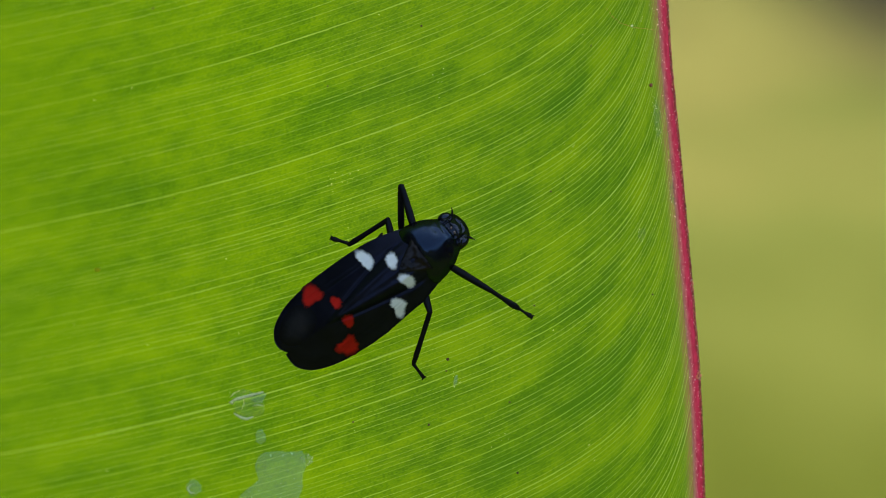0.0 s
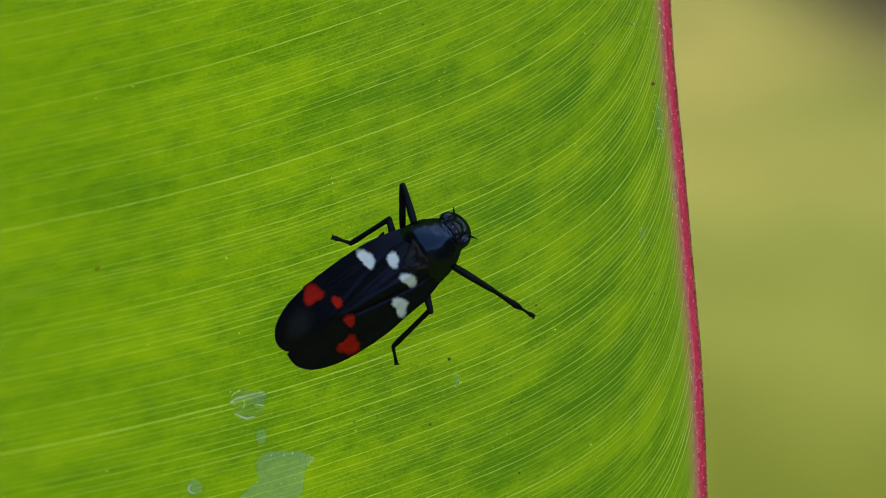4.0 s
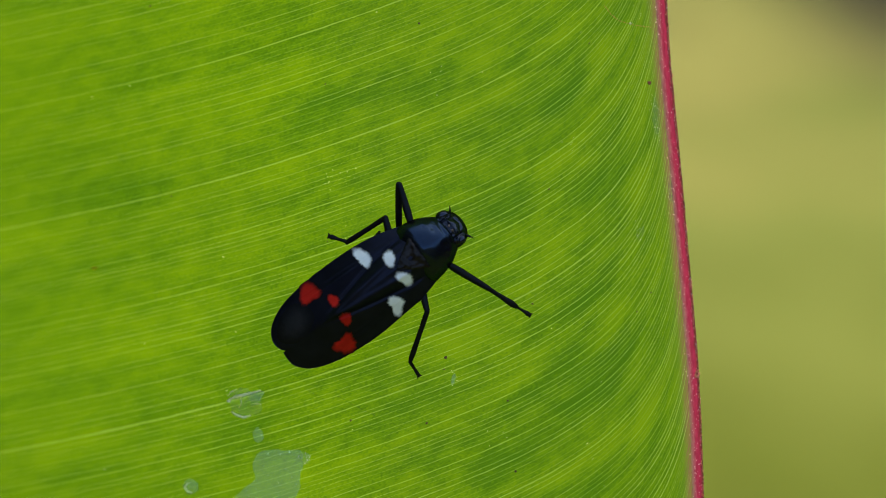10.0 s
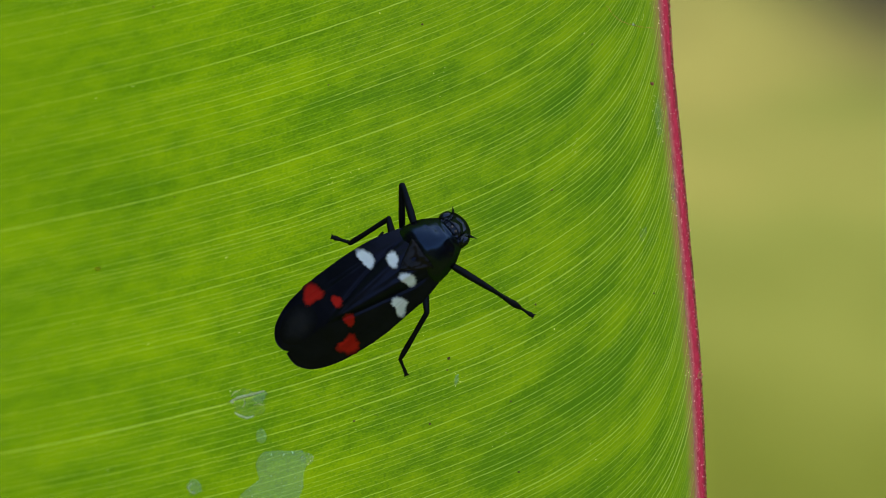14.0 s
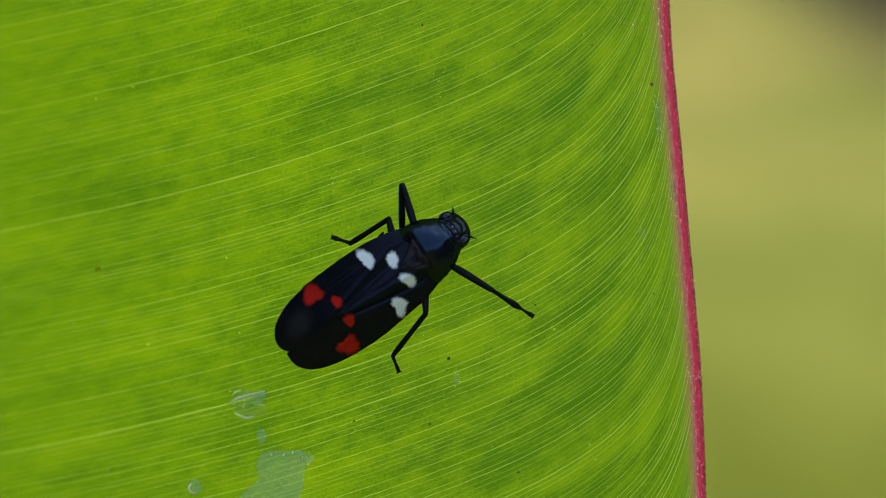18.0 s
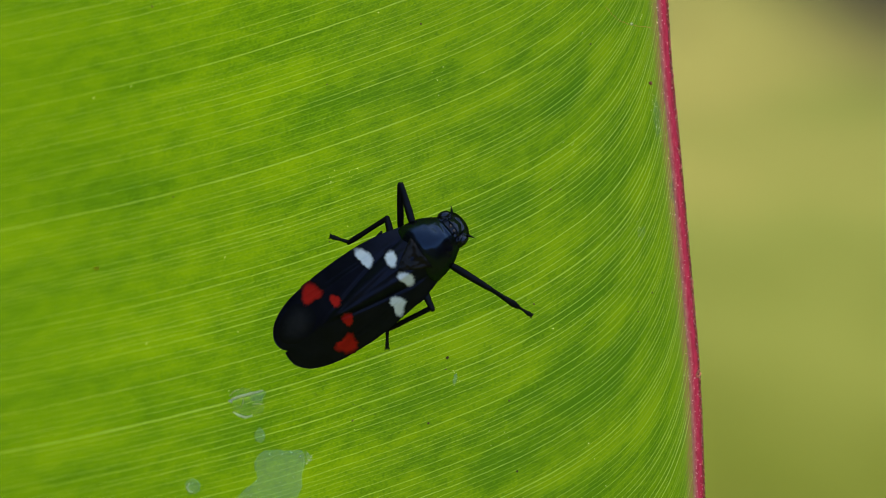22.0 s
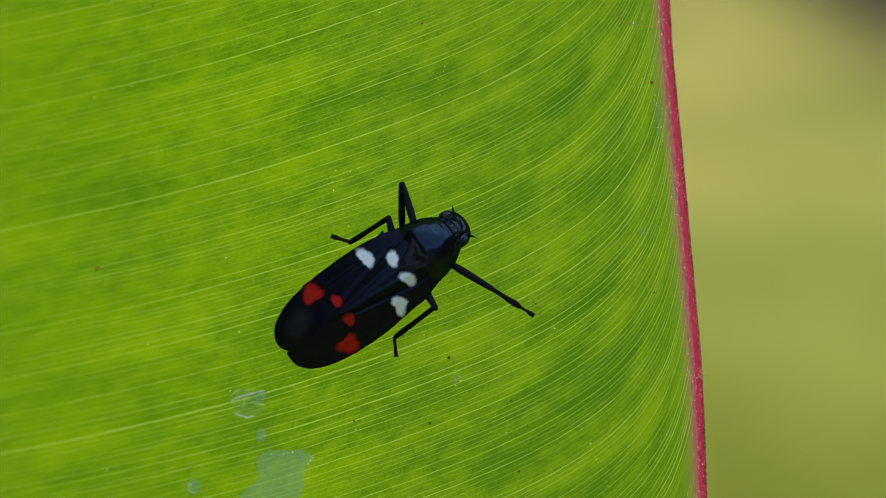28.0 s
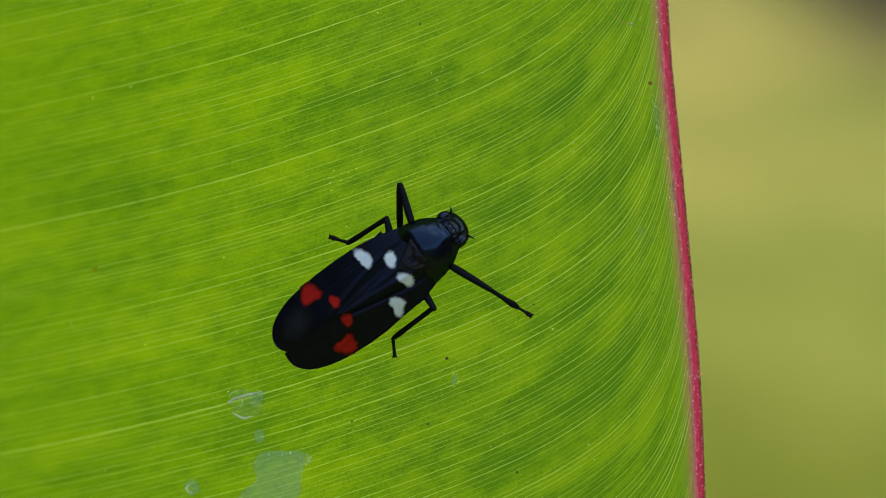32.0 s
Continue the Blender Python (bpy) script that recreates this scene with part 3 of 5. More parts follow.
v, f = tube([on_leaf(x, y, 0.4) for x, y in ((1072, 14), (1084, 30), (1098, 41), (1112, 46), (1130, 50), (1156, 53))], [0.26 * S] * 6, 6)
shape("hair", v, f, RUSTY, leaf)
for line in (((602, 704), (622, 716), (646, 728), (668, 738)), ((545, 690), (562, 702), (580, 711))):
    v, f = tube([on_leaf(x, y, 0.3) for x, y in line], [0.4 * S] * len(line), 6, 0.5)
    shape("scratch", v, f, THIN_FILM, leaf, "faint pale scratch")
patch("rust_spot", (172, 478, 4.5, 3, 0), 0.3, RUST, "faint orange rust spot", 31.0, 4, 0.15)
verts, faces = [], []
for i in range(24):
    px, py = rng.uniform(20, 1140), rng.uniform(10, 870)
    r = rng.uniform(0.5, 1.1)
    v, f = pebble(on_leaf(px, py, r * 0.5), r * S, i * 1.9)
    n0 = len(verts)
    verts += v
    faces += [tuple(n0 + q for q in g) for g in f]
# pale scurf in loose drifts
for cx, cy, wx, wy, count in ((1163, 192, 5, 14, 22), (1166, 232, 5, 12, 20), (1188, 340, 4, 18, 20), (1132, 414, 6, 10, 9), (612, 316, 10, 7, 10), (588, 326, 4, 9, 8), (884, 780, 10, 10, 8), (806, 674, 4, 9, 8),
                              (1010, 250, 16, 12, 8), (1145, 20, 10, 14, 10), (1205, 470, 5, 40, 16), (1216, 610, 4, 40, 16), (780, 150, 8, 16, 6)):
    for i in range(count):
        px, py = cx + rng.gauss(0, wx), cy + rng.gauss(0, wy)
        if margin(py) - px < 24:
            continue
        v, f = pebble(on_leaf(px, py, 0.3), rng.uniform(0.3, 0.75) * S, cx + i * 1.1, 0.4)
        n0 = len(verts)
        verts += v
        faces += [tuple(n0 + q for q in g) for g in f]
tagged(shape("dust", verts, faces, DUST, leaf, "pale dust grains on the blade"), kind="stuff")

# ---- the froghopper ----
froghopper = tagged(new("froghopper"), "glossy black froghopper with white and red wing spots on a leaf", "insect")
BUG_AT = Matrix.Translation(plan(640, 520))
froghopper.matrix_world = ROOT @ BUG_AT
BUG_O = plan(640, 520)
FWD, SIDE = (0.8066, -0.5929), (-0.5929, -0.8066)


def body(u, v, h):
    """Insect space: u from the wing tips forward, v to its left, h off the leaf."""
    return plan(505 + u * FWD[0] + v * SIDE[0], 628 + u * FWD[1] + v * SIDE[1], h) - BUG_O


def curve(x, xs, ys):
    """A smooth line through a few stations."""
    xs, ys = list(xs), list(ys)
    if x <= xs[0]:
        return ys[0]
    for i in range(len(xs) - 1):
        if x <= xs[i + 1]:
            def slope(k):
                a, b = max(k - 1, 0), min(k + 1, len(xs) - 1)
                return (ys[b] - ys[a]) / (xs[b] - xs[a])
            w = xs[i + 1] - xs[i]
            t = (x - xs[i]) / w
            return (2 * t ** 3 - 3 * t * t + 1) * ys[i] + (t ** 3 - 2 * t * t + t) * w * slope(i) + (3 * t * t - 2 * t ** 3) * ys[i + 1] + (t ** 3 - t * t) * w * slope(i + 1)
    return ys[-1]


WING_U = (0, 3, 10, 24, 45, 80, 130, 210, 260, 300, 318)
WING_L = (10, 27, 41, 53, 65, 76, 79, 77, 69, 57, 47)
WING_R = (12, 28, 38, 50, 62, 76, 78, 72, 67, 56, 47)
RIDGE_U = (0, 40, 120, 220, 300)
RIDGE_H = (24, 57, 93, 112, 113)


def wing_h(u, s):
    """Height of the roof-shaped wings: s from the seam, 0, to the outer edge, 1."""
    top = curve(u, RIDGE_U, RIDGE_H)
    low = curve(u, (0, 60, 200, 318), (8, 30, 60, 72))
    near = min(1, max(0, (u - 70) / 50)) * min(1, max(0, (300 - u) / 40))
    seam = 0.06 + 0.42 * (u - 100) / 135
    fold = near * (5.0 * math.exp(-((s - seam) / 0.05) ** 2) - 4.5 * math.exp(-((s - seam * 0.5) / 0.09) ** 2))
    vein = -1.1 * near * (math.exp(-((s - 0.62) / 0.02) ** 2) + math.exp(-((s - 0.8 + 0.0005 * u) / 0.02) ** 2))
    fold += vein - 3.5 * math.exp(-((u - 116) / 15) ** 2 - (s / 0.09) ** 2)
    return low + (top - low) * (1 - s ** 1.35) - fold


TIP_V = (0, 8, 18, 28, 38, 50, 60, 68, 73, 77)
TIP_L = (6, 0, -3, -2, 3, 14, 31, 53, 80, 125)
TIP_R = (1, 0, 0, 2, 8, 20, 39, 64, 92, 135)


def span(u, side):
    """Half width of the wing at u; the rounded tip is cut out of the full width."""
    widths = WING_L if side > 0 else WING_R
    return curve(max(u, 170), WING_U, widths)


def wing_skin(u, s, side):
    return wing_h(u, s) + (0.8 if side > 0 else 0) + 0.8 * noise.noise((u * 0.05, s * 6, side))


def wing(side):
    n, m = 60, 70
    rows = []
    for i in range(m):
        t = (i / (m - 1)) ** 1.25
        row = []
        for j in range(n):
            s = j / (n - 1)
            u = curve(s * 77, TIP_V, TIP_L if side > 0 else TIP_R)
            u += (318 - u) * t
            edge = side * span(u, side)
            row.append(body(u, edge * s, wing_skin(u, s, side)))
        row.append(body(u, edge * 0.985, wing_h(u, 1) - 7))
        row.append(body(u, edge * 0.93, wing_h(u, 1) - 9))
        rows.append(row)
    vs = [p for row in rows for p in row]
    fs = grid_faces(m, n + 2)
    # the turned-down tip
    k = len(vs)
    for j in range(n):
        vs.append(rows[0][j] - Vector((0, 0, 6 * S)))
    fs += [(j, j + 1, k + j + 1, k + j) for j in range(n - 1)]
    return shape("forewing", vs, fs, WING, froghopper, "smoky blue-black forewing")


wing_left, wing_right = wing(1), wing(-1)


def wing_s(u, v):
    return min(1.0, abs(v) / span(u, 1 if v > 0 else -1))


def spot(name, cu, cv, radii, mat, parent):
    """A coloured patch of the wing skin with a ragged outline."""
    side = 1 if cv > 0 else -1
    vs, cells, rings = [body(cu, cv, wing_skin(cu, wing_s(cu, cv), side) + 0.9)], 90, 14
    uv = [(0.0, 0.0)]
    for i in range(1, rings + 1):
        for k in range(cells):
            a = 2 * math.pi * k / cells
            uv.append((i / rings, 0.0))
            q = (i / rings) * (1.5 + rounded(radii, a) + 1.5 * noise.noise((math.cos(a) * 4, math.sin(a) * 4, cu + cv)) + 1.2 * noise.noise((math.cos(a) * 9, math.sin(a) * 9, cu)) + 0.4 * noise.noise((math.cos(a) * 19, math.sin(a) * 19, cv)))
            u, v = cu + math.cos(a) * q, cv + math.sin(a) * q
            lim = span(u, 1 if cv > 0 else -1) * 0.995
            v = max(-lim, min(lim, v))
            vs.append(body(u, v, wing_skin(u, wing_s(u, v), side) + 0.9))
    fs = [(0, 1 + (k + 1) % cells, 1 + k) for k in range(cells)] + grid_faces(rings, cells, 1, True)
    return shape(name, vs, fs, mat, parent, uvs=uv)


spot("white_spot", 212, 48, (14, 16, 17, 25, 28, 17, 9, 9, 9, 11, 18, 17, 15, 14), WHITE, wing_left)
spot("white_spot", 250, 22, (11, 13, 17, 16, 15, 13, 11, 11, 13, 17, 17, 12, 10, 11), WHITE, wing_left)
spot("white_spot", 251, -22, (13, 11, 12, 14, 18, 19, 14, 10, 9, 11, 16, 17, 16, 15), WHITE, wing_right)
spot("white_spot", 212, -48, (16, 14, 14, 15, 17, 16, 13, 9, 13, 23, 25, 18, 15, 17), WHITE, wing_right)
# painted grey sheen over the left tip, same cuticle beneath
spot("tip_sheen", 50, 30, (34, 34, 32, 28, 26, 27, 31, 39, 41, 36, 30, 28, 28, 32), TIP_SHEEN, wing_left)
spot("red_spot", 98, 56, (20, 22, 23, 23, 21, 18, 16, 21, 24, 18, 13, 14, 20, 24), RED, wing_left)
spot("red_spot", 126, 22, (11, 10, 10, 12, 13, 10, 7, 8, 9, 12, 13, 13, 12, 12), RED, wing_left)
spot("red_spot", 125, -19, (11, 13, 12, 12, 13, 14, 10, 9, 9, 12, 12, 11, 11, 10), RED, wing_right)
spot("red_spot", 99, -51, (18, 22, 18, 12, 11, 13, 24, 25, 19, 20, 20, 21, 21, 20), RED, wing_right)


def lump(name, us, half, tops, lows, mat, parent, label="", n=20, power=2.0, relief=0.0, dent=None):
    """A closed rounded body: half widths, top and underside along u."""
    vs, seed = [], sum(us)
    for u in us:
        w, t, b = curve(u, *half), curve(u, *tops), curve(u, *lows)
        m, r = (t + b) / 2, (t - b) / 2
        for k in range(n):
            a = 2 * math.pi * k / n
            ca, sa = math.cos(a), math.sin(a)
            ca = math.copysign(abs(ca) ** (2 / power), ca)
            sa = math.copysign(abs(sa) ** (2 / power), sa)
            d = 1 + relief * noise.noise((u * 0.09 + seed, ca * 2.2, sa * 2.2))
            vs.append(body(u, w * ca * d, m + r * sa * d - (dent(u, w * ca * d) if dent and sa > 0 else 0)))
    fs = grid_faces(len(us), n, 0, True)
    fs += [tuple(range(n))[::-1], tuple(range((len(us) - 1) * n, len(us) * n))]
    return shape(name, vs, fs, mat, parent, label)


lump("abdomen", list(np.linspace(14, 330, 24)), ((14, 60, 180, 300, 330), (20, 48, 58, 48, 36)), ((14, 120, 250, 330), (34, 64, 84, 80)), ((14, 120, 330), (18, 12, 16)), BLACK, froghopper)


def shield_dents(u, v):
    """A faint keel down the middle, two shallow pits behind the front edge, and a raised collar."""
    keel = -1.6 * math.exp(-(v / 13) ** 2)
    pits = sum(2.6 * math.exp(-((u - 344) / 5) ** 2 - ((v - q) / 8) ** 2) for q in (-19, 21))
    pores = sum(1.6 * math.exp(-((u - a) / 2.2) ** 2 - ((v - q) / 4) ** 2) for a, q in ((330, 33), (338, -32), (349, 27)))
    collar = 1.8 * math.exp(-((u - 355) / 2.5) ** 2) - 1.2 * math.exp(-((u - 360) / 2) ** 2)
    return keel + pits + pores + collar


# pronotum: a smooth humped shield that tapers forward to the head
lump("pronotum", [270, 273, 276] + list(np.linspace(279, 358, 44)) + [360, 362, 363, 364],
     ((270, 280, 292, 306, 320, 334, 350, 358, 362, 364), (38, 52, 58, 57, 54, 49.5, 40, 34.5, 30, 25)),
     ((270, 283, 296, 306, 320, 336, 350, 360, 364), (84, 99, 110, 115, 114.5, 109, 101, 92, 85)),
     ((270, 320, 364), (34, 22, 34)), SHIELD, froghopper, "polished black pronotum shield", 120, 1.76, 0.012, shield_dents)
# scutellum: a small dull triangle behind it, hollowed in the middle
vs, us = [], list(np.linspace(249, 308, 34))
for u in us:
    k = (u - 249) / 59
    w = 1 + 36 * k ** 0.85
    for j in range(29):
        q = j / 14 - 1
        h = 114 + 3.5 * math.sin(k * 2.2) - 15 * q * q * k - 5.0 * math.exp(-((u - 281) / 8) ** 2 - (q / 0.45) ** 2)
        h += 1.6 * noise.noise((u * 0.16, q * w * 0.16, 4.0)) + 1.4 * math.exp(-((abs(q) - 0.86) / 0.10) ** 2) - 10 * max(0, (u - 298) / 8)
        h -= 2.4 * math.exp(-((u - 290) / 4) ** 2 - ((abs(q * w) - 15) / 5) ** 2)
        vs.append(body(u, q * w, h))
shape("scutellum", vs, grid_faces(34, 29), SCUT, froghopper, "dull dark triangular scutellum")


def crown_wrinkles(u, v):
    """Grooves beside the eyes, a ridged face and a pitted crown."""
    grooves = 4.0 * math.exp(-((v - 20) / 2.6) ** 2) + 4.0 * math.exp(-((v + 17) / 2.6) ** 2)
    face = 1.5 * math.cos((u - 374) / 1.9 + abs(v - 2) * 0.16) * min(1, max(0, (u - 374) / 4)) * math.exp(-((v - 2) / 14) ** 4)
    brow = -2.6 * math.exp(-((u - 375 + 0.012 * (v - 2) ** 2) / 2.6) ** 2)
    pits = sum(2.6 * math.exp(-((u - 366) / 3) ** 2 - ((v - q) / 4) ** 2) for q in (-9, 12))
    return grooves + face + brow + pits + 1.2 * noise.noise((u * 0.22, v * 0.22, 9.0))


# head, sunk into the shield's collar, with bulging eyes
head = lump("head", list(np.linspace(350, 388, 46)) + [389, 390, 391, 392, 393, 394], ((350, 360, 368, 378, 385, 390, 393, 394), (31, 33, 33.5, 31, 26, 19, 10, 4)),
            ((350, 362, 376, 388, 394), (88, 86, 80, 66, 52)), ((350, 378, 394), (46, 38, 40)), HEAD, froghopper, "small black head with a wrinkled crown", 150, 2.2, 0.05, crown_wrinkles)
for sgn, off in ((1, 29.0), (-1, 26.0)):
    vs = []
    for i in range(1, 14):
        for k in range(24):
            a, b = 2 * math.pi * k / 24, math.pi * i / 14
            vs.append(body(370 - 2 * sgn * math.sin(a) * math.sin(b) + 12.0 * math.cos(a) * math.sin(b), sgn * off + 8.5 * math.sin(a) * math.sin(b), 66 + 12 * math.cos(b)))
    fs = grid_faces(13, 24, 0, True) + [tuple(range(24))[::-1], tuple(range(288, 312))]
    shape("eye", vs, fs, EYE_MAT, froghopper, "glossy dark compound eye")
    v, f = tube([body(381, sgn * 22, 62), body(385, sgn * 26, 64), body(388, sgn * 30, 66), body(391, sgn * 36, 68)], [2.8 * S, 2.4 * S, 1.4 * S, 0.4 * S], 8)
    shape("antenna", v, f, LEGS, froghopper)
    v, f = pebble(body(369, 2 + sgn * 5, 84.5), 2.6 * S, 3.0 + sgn, 0.7)
    shape("ocellus", v, f, AMBER, froghopper)


def segment(length, profile, sides=10, bend=0.0):
    """Verts and faces of one leg joint along x, rounded at both ends: radii along its length, in plan units."""
    n = len(profile)
    path = [Vector((length * i / (n - 1), 0, bend * math.sin(math.pi * i / (n - 1)))) for i in range(n)]
    radii = [r * S for r in profile]
    a, b = radii[0], radii[-1]
    path = [Vector((-0.85 * a, 0, 0)), Vector((-0.5 * a, 0, 0))] + path + [Vector((length + 0.5 * b, 0, 0)), Vector((length + 0.85 * b, 0, 0))]
    return tube(path, [0.4 * a, 0.85 * a] + radii + [0.85 * b, 0.4 * b], sides, 0.85)


def joint(name, a, b, profile, bend=0.0):
    """A leg joint from a to b, each (px, py, h)."""
    p, q = plan(*a) - BUG_O, plan(*b) - BUG_O
    v, f = segment((q - p).length, profile, 10, bend * S)
    ob = shape(name, v, f, LEGS, froghopper)
    x = (q - p).normalized()
    y = Vector((0, 0, 1)).cross(x).normalized()
    ob.matrix_local = Matrix.Translation(p) @ Matrix((x, y, x.cross(y))).transposed().to_4x4()
    return ob


def claws(toe, length):
    """A pair of small hooked claws at the end of a foot, in the foot's own space."""
    for sgn in (1, -1):
        v, f = tube([(length - 2 * S, sgn * 1.5 * S, 0), (length + 1.5 * S, sgn * 3.4 * S, 0.5 * S), (length + 4.0 * S, sgn * 4.6 * S, -1.5 * S)], [1.5 * S, 1.2 * S, 0.4 * S], 6)
        shape("claw", v, f, LEGS, toe)
    v, f = pebble(Vector((length, 0, 0)), 3.2 * S, 2.0, 0.6)
    shape("toe_pad", v, f, LEGS, toe)


FEMUR = (4.6, 5.8, 6.5, 6.6, 6.2, 5.8, 5.3, 4.6)
TIBIA = (4.4, 4.6, 4.4, 4.3, 4.4, 4.7, 4.9, 4.0)
TARSUS = (3.0, 3.2, 3.0, 2.7, 3.0, 3.8, 4.8, 3.0)
# fore leg, folded
joint("femur", (735, 412, 50), (711, 330, 46), FEMUR)
joint("tibia", (709, 330, 46), (710, 412, 14), (4.6, 5.3, 5.5, 5.7, 5.9, 6.0, 5.6, 4.0))
joint("tarsus", (711, 410, 12), (716, 432, 4), TARSUS)
# middle leg
joint("femur", (696, 432, 48), (686, 389, 46), FEMUR)
joint("tibia", (687, 389, 46), (618, 433, 12), TIBIA)
foot = joint("tarsus", (619, 432, 11), (587, 422, 4), TARSUS)
claws(foot, (plan(587, 422, 4) - plan(619, 432, 11)).length)
# stretched fore leg
joint("femur", (788, 466, 52), (869, 515, 40), FEMUR)
joint("tibia", (866, 513, 40), (917, 546, 12), (3.8, 3.9, 3.8, 4.0, 4.6, 5.4, 6.0, 4.2))
foot = joint("tarsus", (914, 544, 12), (941, 561, 4), (2.0, 2.4, 2.3, 2.3, 2.6, 3.4, 4.6, 3.0))
claws(foot, (plan(941, 561, 4) - plan(914, 544, 12)).length)
# hind knees tucked under the wings
joint("femur", (640, 470, 40), (676, 414, 44), (4, 6, 7, 7, 6, 5, 4, 2))
joint("femur", (690, 560, 40), (752, 531, 30), (4, 6, 7, 7, 6, 5, 4, 2))


def loose(name, length, profile):
    v, f = segment(length * MM, profile)
    return shape(name, v, f, LEGS, froghopper)


kick_femur = loose("femur", 1.42, (5, 6.6, 6.8, 6.4, 6.0, 5.6, 5.2, 4.8))
kick_tibia = loose("tibia", 3.84, TIBIA)
kick_tarsus = loose("tarsus", 1.22, (3.2, 3.1, 2.8, 2.6, 2.7, 3.0, 3.4, 2.6))
claws(kick_tarsus, 1.22 * MM)

# ---- what moves ----
def limb(x0, y0, z0, x1, y1, z1):
    """The pose of a leg segment from one joint towards the next, in millimetres of the insect's own space."""
    a, b = Vector((x0, y0, z0)) * MM, Vector((x1, y1, z1)) * MM
    x = (b - a).normalized()
    y = Vector((0, 0, 1)).cross(x).normalized()
    turn = Matrix((x, y, x.cross(y))).transposed().to_4x4()
    return Matrix.Translation(a) @ turn


def sway(at, dx, dy, dz, roll):
    """The leaf nods in the breeze: millimetres and degrees, in the leaf's own plane."""
    return ROOT @ pose(dx * MM, dy * MM, dz * MM, 0, 0, roll) @ at


